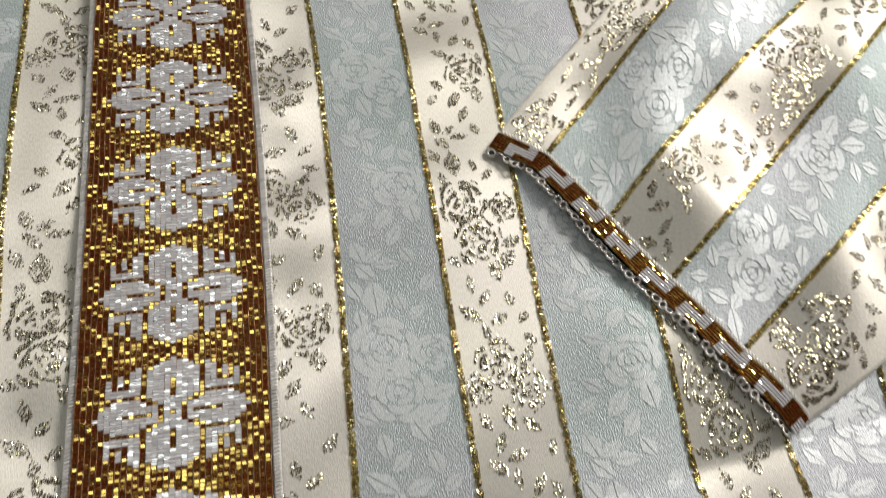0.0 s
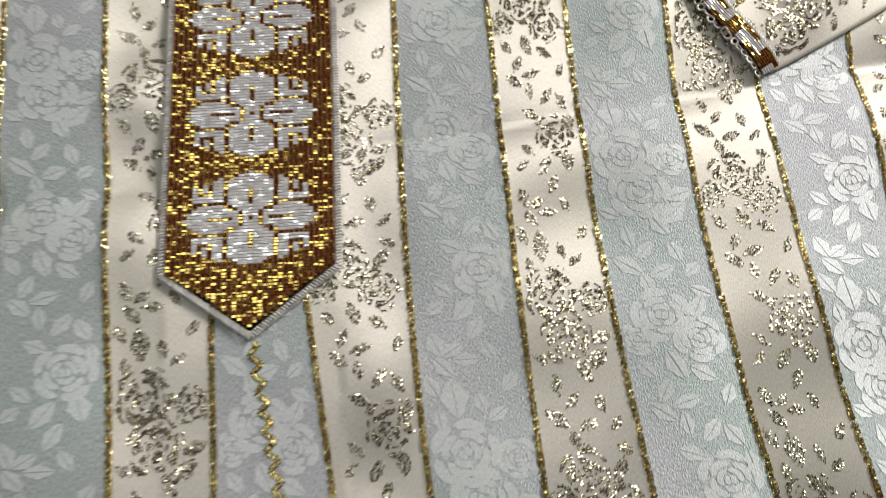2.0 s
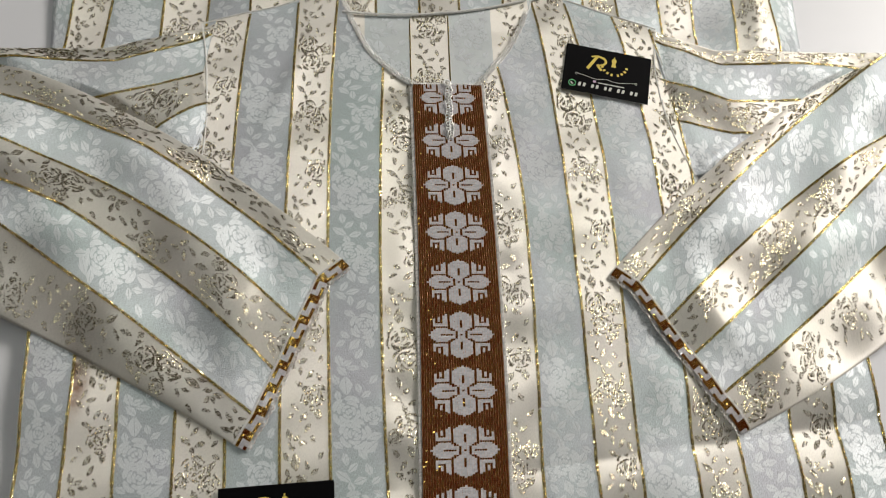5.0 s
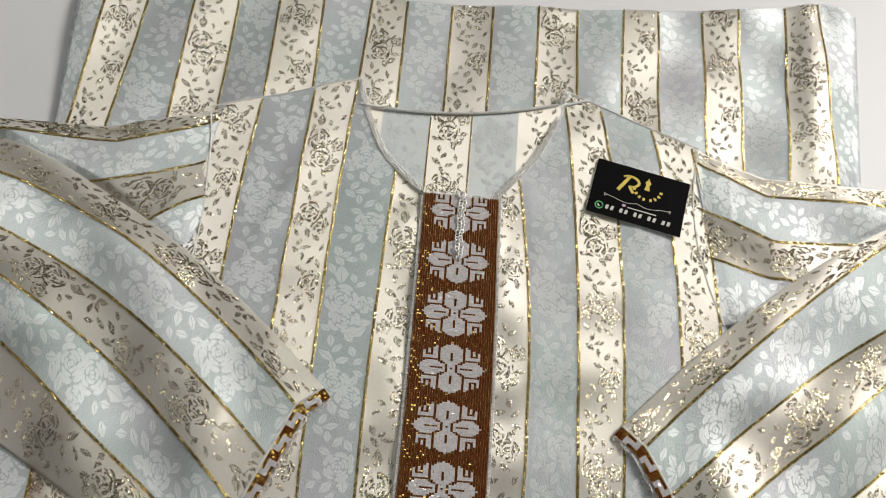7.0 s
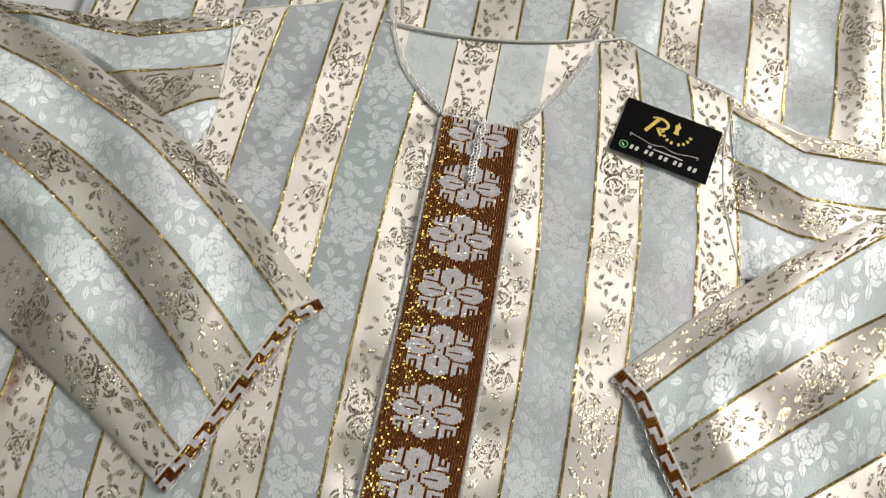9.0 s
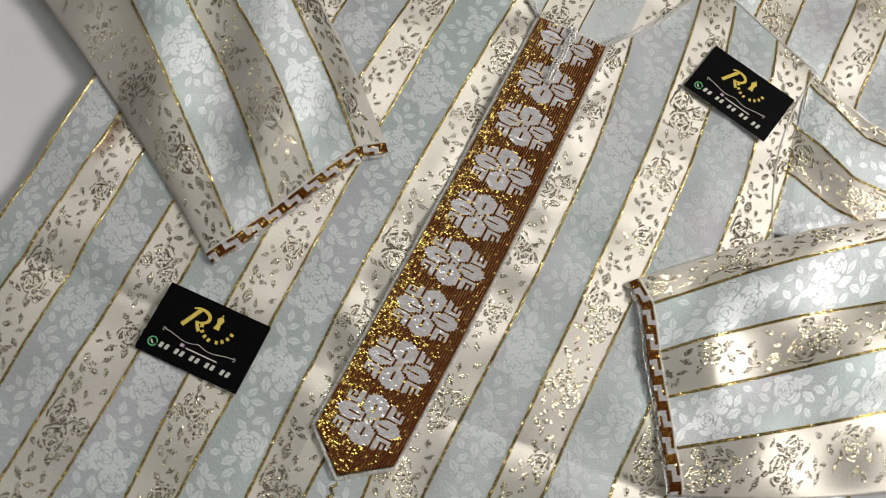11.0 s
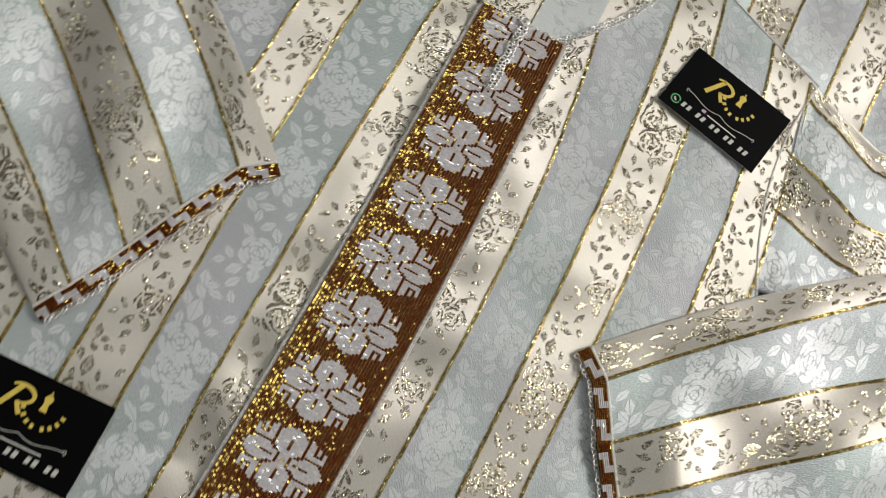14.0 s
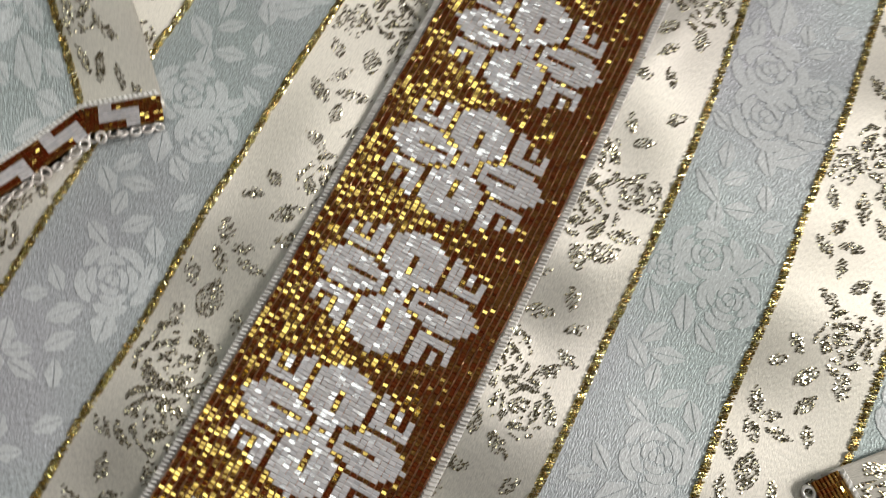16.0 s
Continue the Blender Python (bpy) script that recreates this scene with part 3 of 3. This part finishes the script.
# ---------------------------------------------------------------- kaftan: sleeves
L_EDGE = np.array([(0.1565, -1.0992, -0.9339), (0.1096, -1.2524, -1.2377), (0.0505, -1.2748, -1.218), (-0.0121, -1.3251, -1.1557), (-0.0130, -0.8785, -0.247), (-0.017, -0.7313, -0.342)])
R_EDGE = np.array([(0.073, 1.3673, -1.0512), (0.0500, 1.2332, -0.6432), (0.0015, 1.2281, -0.7899), (0.0187, 0.7082, 0.1984), (-0.0080, 0.5974, 0.2396), (0.0300, 0.1800, 0.5600)])
L_START = np.array([-0.0925, -0.112, -0.128, -0.144, -0.158, -0.1705])
R_START = np.array([0.138, 0.156, 0.175, 0.194, 0.213, 0.2315])
REACH = 0.50


def sleeve_xy(edges, starts, sign):
    def xy(u, v):
        k = np.clip(np.floor(u).astype(int), 0, 4)
        f = u - k
        xs = starts[k] * (1 - f) + starts[k + 1] * f
        x = xs + (sign * REACH - xs) * (v / 0.36)
        c0, c1 = edges[k], edges[k + 1]
        y0 = c0[..., 0] + x * (c0[..., 1] + x * c0[..., 2])
        y1 = c1[..., 0] + x * (c1[..., 1] + x * c1[..., 2])
        return x, y0 * (1 - f) + y1 * f
    return xy


def sleeve_z(seed):
    def z(x, y, u, v):
        s = np.abs(2 * u / 5 - 1)
        arch = np.clip(1 - s ** 4, 0, 1) ** 0.75
        puff = 0.0066 + 0.0036 * np.sin(v * 34 + 2.2 * u + seed) * np.clip(v / 0.03, 0, 1) + 0.0024 * np.sin(v * 62 - 1.6 * u + 2 * seed)
        return body_z(x, y) + 0.0018 + arch * (puff * np.clip(0.22 + v / 0.05, 0, 1)) + 0.5 * ripple(x, y, seed) * arch
    return z


BEAD_V = np.array([(sx * 0.5, 0.5 * math.cos(a) * k, 0.5 * math.sin(a) * k) for sx, k in ((-1, 1.0), (1, 1.0)) for a in [radians(g) for g in (-10, 32, 57, 123, 148, 190)]])
BEAD_F = np.array([(i * 6 + j, i * 6 + j + 1, (i + 1) * 6 + j + 1, (i + 1) * 6 + j) for i in range(1) for j in range(5)])


def bead_frames(p, across, along, n, sx, sy, rg, tilt):
    """Beads threaded across: they roll freely about the thread and hardly tip along it."""
    k = len(p)
    ax = unit(across + n * rg.normal(0, tilt * 0.36, (k, 1)) + along * rg.normal(0, 0.02, (k, 1)))
    n2 = unit(n + along * rg.normal(0, tilt * 1.1, (k, 1)))
    ay = unit(np.cross(n2, ax))
    n2 = unit(np.cross(ax, ay))
    return frames(p, ax * sx, ay * sy, n2 * sy)


def make_sleeve(name, edges, starts, sign, seed, rose_v, label):
    cl = Cloth(sleeve_xy(edges, starts, sign), sleeve_z(seed), 5, True, 0.0, 0.36, rose_v, None, 1, sign > 0)
    sl = sheet(name, cl, 22, 0.0026, kaftan, [MINT, CREAM], None, label)
    damask(cl, sl)
    brocade(cl, sl)
    stripe_cords(cl, sl, (1, 2, 3, 4))
    # beaded cuff: a stepped meander of bronze on silver-white beads
    rg = np.random.default_rng(int(seed * 10) + 1)
    u = np.linspace(0.02, 4.98, 400)
    edge = cl.at(u, 0 * u + 0.0004)
    edge[:, 2] = np.maximum(edge[:, 2], body_z(edge[:, 0], edge[:, 1]) + 0.0012) + 0.0012
    s = np.r_[0, np.cumsum(np.linalg.norm(np.diff(edge, axis=0), axis=1))]
    cols, rows = int(s[-1] / 0.00142), 7
    tt = (np.arange(cols) + 0.5) * s[-1] / cols
    q = np.stack([np.interp(tt, s, edge[:, i]) for i in range(3)], -1)
    d = unit(np.gradient(q, axis=0))
    nn = np.tile((0, 0, 1.0), (cols, 1))
    out = unit(np.cross(d, nn)) * (1 if np.cross(d[0], nn[0])[0] * -sign > 0 else -1)
    mats, brown = [], []
    for r in range(rows):
        off = (r - 2.2) * 0.00128
        pos = q + out * off
        c = np.arange(cols) % 14
        b = np.where(c < 5, (r >= 0), np.where(r <= 1, c < 11, np.where(r >= 5, c > 7, False)))
        mats.append(bead_frames(pos, d, out, nn, 0.00138, 0.00128, rg, 0.10))
        brown.append(b)
    v_, f_ = instances(BEAD_V, BEAD_F, np.concatenate(mats))
    fm = np.repeat(np.where(np.concatenate(brown), 0, 1), len(BEAD_F))
    tagged(mesh_object("beaded_cuff", v_, f_, [BRONZE, PEARL], sl, fm, smooth=False), "bronze and white beaded meander cuff")
    tape = np.concatenate([q + out * -0.0042 - (0, 0, 0.0004), q + out * 0.0056 - (0, 0, 0.0004)])
    ff = np.array([(i, i + 1, cols + i + 1, cols + i) for i in range(cols - 1)])
    if np.cross(tape[1] - tape[0], tape[cols] - tape[0])[2] < 0:
        ff = ff[:, ::-1]
    tb = mesh_object("cuff_tape", tape, ff, [CREAM], sl)
    tb.modifiers.new("thickness", "SOLIDIFY").thickness = 0.0012
    tb.modifiers["thickness"].offset = -1
    lq = q + out * 0.0070
    low = body_z(lq[:, 0], lq[:, 1]) + 0.0016
    lq[:, 2] = np.minimum(lq[:, 2], 0.4 * low + 0.6 * lq[:, 2])
    loop_row("picot_edging", lq, nn, 0.0036, 0.0, PEARL_CORD, sl, "pearly picot loops along the cuff", 1, 1.3, 9)
    ribs("cuff_stitching", q - out * 0.0046, nn, 0.0016, 0.0016, 0.0010, WHITE_CORD, sl)
    return sl


make_sleeve("sleeve", L_EDGE, L_START, -1, 0.6, 0.030, "striped forearm sleeve folded over the front")
make_sleeve("sleeve", R_EDGE, R_START, 1, 2.1, 0.0377 - 2 * SHIFT, "striped forearm sleeve folded over the front")

# upper sleeves, between the armhole and the fold
def upper_left(u, v):
    x = -0.2060 - v - 0.012 * (1 - np.clip(u / 3, 0, 1))
    s = (-0.224 - x) / 0.28
    top = 0.500 - 0.030 * np.clip(s / 0.35, 0, 1) ** 0.8 - 0.004 * s
    ys = [top, 0.490 - 0.036 * np.clip(s / 0.3, 0, 1) ** 0.7, 0.448 - 0.036 * np.clip(s / 0.3, 0, 1) ** 0.7, 0.410 - 0.19 * np.clip(s, 0, 0.6), 0.352 + 0.05 * s]
    return x, lerp_lines(ys, u)


def upper_right(u, v):
    x = 0.197 + v + 0.014 * np.clip(u - 2.2, 0, 2) * 0.6
    s = (x - 0.213) / 0.28
    dip = np.clip(s / 0.22, 0, 1) ** 0.85
    ys = [0.506 - 0.024 * dip, 0.492 - 0.030 * dip, 0.446 - 0.029 * dip + 0.030 * np.clip(s - 0.25, 0, 1), 0.402 - 0.018 * dip + 0.02 * np.clip(s - 0.3, 0, 1), 0.335 + 0.03 * s]
    return x, lerp_lines(ys, u)


def lerp_lines(ys, u):
    k = np.clip(np.floor(u).astype(int), 0, len(ys) - 2)
    a = np.stack(ys)
    i = np.indices(u.shape)
    return a[(k, *i)] * (1 - (u - k)) + a[(k + 1, *i)] * (u - k)


def upper_z(seed):
    def z(x, y, u, v):
        near = np.clip((v - 0.012) / 0.03, 0, 1)
        fold = 0.0035 * np.sin(u * 2.6 + 18 * v + seed) + 0.0022 * np.sin(46 * v - 2.1 * u + seed)
        edge = np.clip(u / 0.25, 0, 1) ** 0.5
        free = 0.0010 + edge * near * (0.0038 + 0.7 * fold) + 0.6 * ripple(x, y, seed)
        tuck = np.clip((v - 0.010) / 0.018, 0, 1)
        lie = np.where(x < 0, sleeve_edge_left(x), sleeve_edge_right(x))
        over = np.clip((y - lie + 0.006) / 0.012, 0, 1)
        out = (body_z(x, y) - 0.0010) * (1 - tuck) + free * tuck
        return out * over + (body_z(x, y) - 0.0006) * (1 - over)
    return z


for name, fn, seed, off in (("upper_sleeve", upper_left, 1.0, 0.02), ("upper_sleeve", upper_right, 2.4, 0.055)):
    cl = Cloth(fn, upper_z(seed), 4, True, 0.0, 0.28, off)
    us = sheet(name, cl, 20, 0.0028, kaftan, [MINT, CREAM], None, "striped upper sleeve with soft folds")
    damask(cl, us)
    brocade(cl, us)
    stripe_cords(cl, us, (1, 2, 3))

# ---------------------------------------------------------------- folded cloth behind the shoulders
folded = tagged(new("folded_fabric"), "folded length of the same striped satin under the kaftan", "fabric")
UND_A = (-0.3985, -0.361, -0.322, -0.277, -0.234, -0.194, -0.151, -0.1045, -0.069, -0.024, 0.017, 0.062, 0.102, 0.148, 0.185, 0.231, 0.266, 0.316, 0.350, 0.394)
UND_B = (-0.3795, -0.360, -0.324, -0.275, -0.232, -0.190, -0.146, -0.106, -0.067, -0.023, 0.017, 0.063, 0.102, 0.144, 0.181, 0.226, 0.263, 0.306, 0.349, 0.377)


def und_xy(u, v):
    a, b = np.array(UND_A), np.array(UND_B)
    k = np.clip(np.floor(u).astype(int), 0, len(a) - 2)
    f = u - k
    xt, xb = a[k] * (1 - f) + a[k + 1] * f, b[k] * (1 - f) + b[k + 1] * f
    top = 0.6545 + 0.05 * xt + 0.21 * xt * xt + 0.0012 * np.sin(40 * xt) - 0.016 * np.clip((xt - 0.35) / 0.038, 0, 1) ** 2
    return xb + (xt - xb) * (v / 0.16), top - 0.16 + v


def und_z(x, y, u, v):
    e = np.clip(np.minimum(u / 0.3, (19 - u) / 0.3), 0, 1) ** 0.5 * np.clip((0.162 - v) / 0.006, 0.02, 1) ** 0.5
    waves = 0.0044 * np.sin(24 * x + 9 * y) + 0.0036 * np.sin(61 * x - 22 * y) + 0.0030 * np.sin(38 * x + 52 * y) * np.clip(x / 0.1, 0, 1) + 0.0080 * hump(x - 0.330 - 0.05 * (y - 0.55), 0.012) + 0.003 * hump(x + 0.34 + 0.3 * (y - 0.5), 0.02)
    return FLOOR_Z + 0.0008 + e * (0.0056 + 0.5 * waves) + 0.4 * ripple(x, y, 4.0) * e


und = Cloth(und_xy, und_z, 19, False, -0.10, 0.16, 0.120 - 13 * SHIFT)
us = sheet("fabric_layer", und, 20, 0.0028, folded, [MINT, CREAM], None, "striped mint and cream satin")
damask(und, us)
brocade(und, us)
stripe_cords(und, us, range(1, 19))

# ---------------------------------------------------------------- placket: loomed beads
def placket_x(x, y):
    """The band bows a little to one side between its point and the neck."""
    b = np.sin(np.pi * np.clip(y / 0.43, 0, 1))
    return x * (1 + 0.03 * b) + 0.0030 * b


py_ = np.linspace(0.0250, 0.4318, 40)
pv = np.concatenate([np.stack([placket_x(-0.0325 + 0 * py_, py_), py_, 0 * py_], -1), np.stack([placket_x(0.0325 + 0 * py_, py_), py_, 0 * py_], -1), [(-0.0008, 0.0005, 0), (0.0008, 0.0005, 0)]])
pf = [(80, 81, 40, 0)] + [(k, 40 + k, 41 + k, k + 1) for k in range(39)]
placket = mesh_object("placket", pv, pf, [CREAM], kaftan, label="bronze and white beadwork band with flower motifs")
placket.location = (0, 0, 0.0022)
placket.modifiers.new("thickness", "SOLIDIFY").thickness = 0.0020
placket.modifiers["thickness"].offset = -1
COLS, ROWS, BX, BY = 33, 325, 0.00197, 0.0013286
FLOWER = 0.0465


def bronze(c, r):
    """Whether the bead in column c (from the middle) and row r (from the flower's middle) is bronze."""
    x, y = abs(c), abs(r)
    if x <= 1 and y <= 1:
        return x == y == 0
    if (x == 2 and y <= 2) or (x == 0 and 5 <= y <= 9) or (y == 0 and 4 <= x <= 8):
        return True
    if 3 <= y <= 5 and x in (y, y + 1):
        return True
    if x < min(4.6, 1.3 * (y - 1), 1.2 * (15.8 - y)) or y < min(4.9, 1.5 * (x - 1), 1.7 * (13.2 - x)):
        return False
    if 6 <= x <= 11 and 6 <= y <= 13 - 0.6 * (x - 6):
        return (x == 8 and y >= 9) or (x == 10 and y >= 8) or (y == 8 and x in (8, 9))
    return True


cc, rr = np.meshgrid(np.arange(COLS) - 16, np.arange(ROWS), indexing="ij")
yy = 0.0012 + (rr + 0.5) * BY
xx = cc * BX
keep = yy > 0.0008 + np.abs(xx) * (0.0243 / 0.0325)
first = 0.046
row_in = np.round((np.mod(yy - first + FLOWER / 2, FLOWER) - FLOWER / 2) / BY).astype(int)
low = yy < first - FLOWER / 2 + 0.004
isb = np.vectorize(bronze)(cc, row_in) | low
xx, yy, isb, cc, rr = xx[keep], yy[keep], isb[keep], cc[keep], rr[keep]
rg = np.random.default_rng(21)
pz = 0.0029 + 0 * xx
pos = np.stack([placket_x(xx, yy) + 0.00012 * np.sin(yy * 210) + rg.normal(0, 0.00005, xx.shape), yy + rg.normal(0, 0.00006, xx.shape), pz], -1)
one = np.ones((len(xx), 1))
bm_ = bead_frames(pos, one * (1.0, 0, 0), one * (0, 1.0, 0), one * (0, 0, 1.0), (BX * np.where(isb, 0.74, 0.99))[:, None], BY * np.where(isb, 1.22, 1.30)[:, None], rg, 0.13)
single = (rr < 18)
v_, f_ = instances(BEAD_V, BEAD_F, bm_[~single])
tagged(mesh_object("beadwork", v_, f_, [BRONZE, PEARL], placket, np.repeat(np.where(isb[~single], 0, 1), len(BEAD_F))), "rows of bronze and silver-lined beads", kind="stuff").location = (0, 0, -0.0022)

# gold warp threads between the columns
wx = (np.arange(COLS + 1) - 16.5) * BX
wy0 = np.maximum(0.004, 0.002 + np.abs(wx) * (0.0243 / 0.0325))
for x, y_ in zip(wx, wy0):
    yt = np.linspace(y_, 0.4315, 110)
    ribs("warp_thread", np.stack([placket_x(0 * yt + x, yt) + 0.00012 * np.sin(yt * 210), yt, 0.0010 + 0 * yt], -1), np.tile((0, 0, 1.0), (110, 1)), 0.00036, 0.0014, 0.0007, BRONZE_THREAD, placket, seed=int(abs(x) * 1e5), wobble=0.3)

# silk cord round the placket
t = np.linspace(0, 1, 60)[:, None]
L0, L1, TIP, R1, R0 = (-0.0342, 0.431, 0), (-0.0342, 0.0240, 0), (0, -0.0020, 0), (0.0342, 0.0240, 0), (0.0342, 0.434, 0)
path = np.concatenate([np.array(a) + (np.array(b) - np.array(a)) * t for a, b in ((L0, L1), (L1, TIP), (TIP, R1), (R1, R0))])
path[:, 0] = placket_x(path[:, 0], path[:, 1])
path[:, 2] = body_z(path[:, 0], path[:, 1]) * 0.3 + 0.0020
ribs("placket_cord", path, np.tile((0, 0, 1.0), (len(path), 1)), 0.0027, 0.0013, 0.0020, GREY_CORD, kaftan, "thin twisted silver-grey cord edging")

# knotted buttons and loops down the opening
by = np.linspace(0.4300, 0.372, 40)
loop_row("button_fastening", np.stack([0.0008 + 0.0006 * np.sin(by * 300), by, 0 * by + 0.0048], -1), np.tile((0, 0, 1.0), (40, 1)), 0.0030, 0.0030, SILVER_CORD, kaftan, "silver knotted button loops", 2, 1.35, 12)
tv, tf = torus(0.0030, 0.0010, 16, 7)
mesh_object("top_button_loop", tv + (0.0, 0.4335, 0.0052), tf, [SILVER_CORD], kaftan, smooth=True, label="round silver button loop")

# rickrack braid below the point
ry_ = np.linspace(-0.004, V_LOW + 0.005, 900)
rx_ = 0.0005 - 0.17 * (ry_ + 0.004) * np.clip(1 + ry_, 0, 1) + 0.0017 * np.sin(ry_ * 2 * math.pi / 0.0072)
ribs("rickrack_braid", on_body(rx_, ry_, 0.0004), np.tile((0, 0, 1.0), (900, 1)), 0.0021, 0.0010, 0.0010, GOLD_CORD, kaftan, "wavy gold rickrack braid")

# ---------------------------------------------------------------- business cards


def flat(points, z, thick=0.00012):
    bm = bmesh.new()
    vs = [bm.verts.new((x, y, z)) for x, y in points]
    f = bm.faces.new(vs)
    if f.normal.z < 0:
        f.normal_flip()
    r = bmesh.ops.extrude_face_region(bm, geom=[f])
    bmesh.ops.translate(bm, verts=[v for v in r["geom"] if isinstance(v, bmesh.types.BMVert)], vec=(0, 0, thick))
    bmesh.ops.recalc_face_normals(bm, faces=bm.faces)
    return bm


def ribbon(pts, w, z):
    p = np.array(pts, float)
    d = unit(np.gradient(p, axis=0))
    nrm = np.stack([-d[:, 1], d[:, 0]], -1)
    ww = np.asarray(w, float).reshape(-1, 1) if np.ndim(w) else w
    return flat(np.concatenate([p + nrm * ww / 2, (p - nrm * ww / 2)[::-1]]), z)


def business_card(m, label):
    card = tagged(new("business_card"), label, "business card", "black business cards")
    part("card_board", block(-0.0425, 0.0425, -0.0275, 0.0275, 0.0, 0.0005), CARD_EDGE, card, "white paper core")
    part("printed_face", block(-0.0426, 0.0426, -0.0275, 0.0276, 0.0005, 0.0007), CARD, card, "black printed face")
    z = 0.00072
    a = np.linspace(0, 1, 14)
    emblem = part("emblem", ribbon(np.stack([-0.0195 + 0.0085 * a, 0.0015 + 0.0165 * a], -1), 0.0032, z), GOLD_PRINT, card, "gold slanted emblem stroke")
    th = np.linspace(2.4, -1.5, 18)
    part("emblem_bow", ribbon(np.stack([-0.0105 + 0.0085 * np.cos(th), 0.0130 + 0.0052 * np.sin(th)], -1), 0.0012 + 0.0014 * np.sin(np.linspace(0, 3.14, 18)), z), GOLD_PRINT, card)
    part("emblem_leg", ribbon(np.stack([-0.0102 + 0.0048 * a, 0.0085 - 0.0085 * a + 0.002 * a * a], -1), 0.0026, z), GOLD_PRINT, card)
    torso = [(0.0035, 0.0085), (0.0085, 0.0085), (0.0075, 0.0130), (0.0088, 0.0165), (0.0072, 0.0186), (0.0048, 0.0186), (0.0032, 0.0165), (0.0045, 0.0130)]
    part("dress_form_mark", flat(torso, z), GOLD_PRINT, card)
    part("dress_form_neck", flat([(0.0054, 0.0190), (0.0066, 0.0190), (0.0066, 0.0206), (0.0054, 0.0206)], z), GOLD_PRINT, card)
    for k in range(8):
        an = radians(-158 + k * 20 + (9 if k > 3 else 0))
        c, s = math.cos(an), math.sin(an)
        cx, cy = 0.0065 + 0.0125 * c, 0.0115 + 0.0125 * s
        q = [(cx + a_ * c - b_ * s, cy + a_ * s + b_ * c) for a_, b_ in ((-0.0014, -0.0011), (0.0014, -0.0011), (0.0014, 0.0011), (-0.0014, 0.0011))]
        part("name_bar", flat(q, z), GOLD_PRINT, card)
    fx = np.linspace(-1, 1, 40)
    fy = -0.0070 + 0.0022 * np.sin(fx * 4.7) * np.sign(-fx) * (1 - 0.3 * np.abs(fx)) - 0.001 * np.abs(fx)
    part("flourish", ribbon(np.stack([0.029 * fx, fy], -1), 0.00045, z), GREY_PRINT, card, "thin pale flourish line")
    for sx in (-1, 1):
        sp = np.linspace(0, 5.2, 18)
        r = 0.0017 * (1 - sp / 7)
        part("flourish_curl", ribbon(np.stack([sx * (0.0290 + r * np.sin(sp)), -0.0080 + 0.0017 + -r * np.cos(sp)], -1), 0.0004, z), GREY_PRINT, card)
    part("small_mark", flat([(-0.0125, -0.0137), (-0.0095, -0.0137), (-0.0095, -0.0112), (-0.0125, -0.0112)], z), PINK_PRINT, card)
    part("small_text_bar", flat([(-0.0075, -0.0138), (0.0185, -0.0138), (0.0185, -0.0128), (-0.0075, -0.0128)], z), GREY_PRINT, card)
    ci = [(-0.0325 + 0.0034 * math.cos(t_), -0.0185 + 0.0034 * math.sin(t_)) for t_ in np.linspace(0, 6.0, 20)]
    part("green_mark", ribbon(ci, 0.0009, z), GREEN_PRINT, card)
    part("green_mark_dot", ribbon([(-0.0338, -0.0175), (-0.0332, -0.0190), (-0.0316, -0.0198)], 0.0012, z), GREY_PRINT, card)
    for k in range(10):
        x = -0.0270 + (k // 2) * 0.0128 + (k % 2) * 0.0046
        part("number_bar", flat([(x, -0.0204), (x + 0.0026, -0.0204), (x + 0.0034, -0.0162), (x + 0.0008, -0.0162)], z), GREY_PRINT, card)
    card.matrix_world = m
    return card


CARD_LOW_Z, CARD_HIGH_Z = 0.0012, 0.0028


def card_pose(tl, tr, bl, z, rx=0.0, ry=0.0):
    a = Vector((tr[0] - tl[0], tr[1] - tl[1]))
    cx, cy = (tr[0] + bl[0]) / 2, (tr[1] + bl[1]) / 2
    return pose(cx, cy, z, rx, ry, math.degrees(math.atan2(a.y, a.x)))


LOW_CARD = card_pose((-0.1836, 0.0687), (-0.0992, 0.0731), (-0.1806, 0.0132), CARD_LOW_Z + 0.0009)
first_card = business_card(LOW_CARD, "black business card with gold emblem lying on the kaftan front")
under_card = copy_thing(first_card, LOW_CARD @ pose(0.0002, -0.0010, -0.0009))
tagged(under_card, "second black business card showing its white edge under the first")
business_card(card_pose((0.1234, 0.4848), (0.2065, 0.4671), (0.1088, 0.4315), CARD_HIGH_Z), "black business card with gold emblem lying near the shoulder")

# ---------------------------------------------------------------- single beads at the point of the placket
protos = []
for nm, mt in (("bead", BRONZE_ONE), ("bead", PEARL_ONE)):
    me = bpy.data.meshes.new("bead")
    me.from_pydata([tuple(v) for v in BEAD_V], [], [tuple(int(i) for i in f) for f in BEAD_F])
    me.materials.append(mt)
    protos.append(me)
for m4, b in zip(bm_[single], isb[single]):
    ob = new("bead", protos[0 if b else 1])
    ob.parent = placket
    M = Matrix([list(m4[i]) for i in range(3)] + [[0, 0, 0, 1]])
    ob.matrix_local = Matrix.Translation((0, 0, -0.0022)) @ M
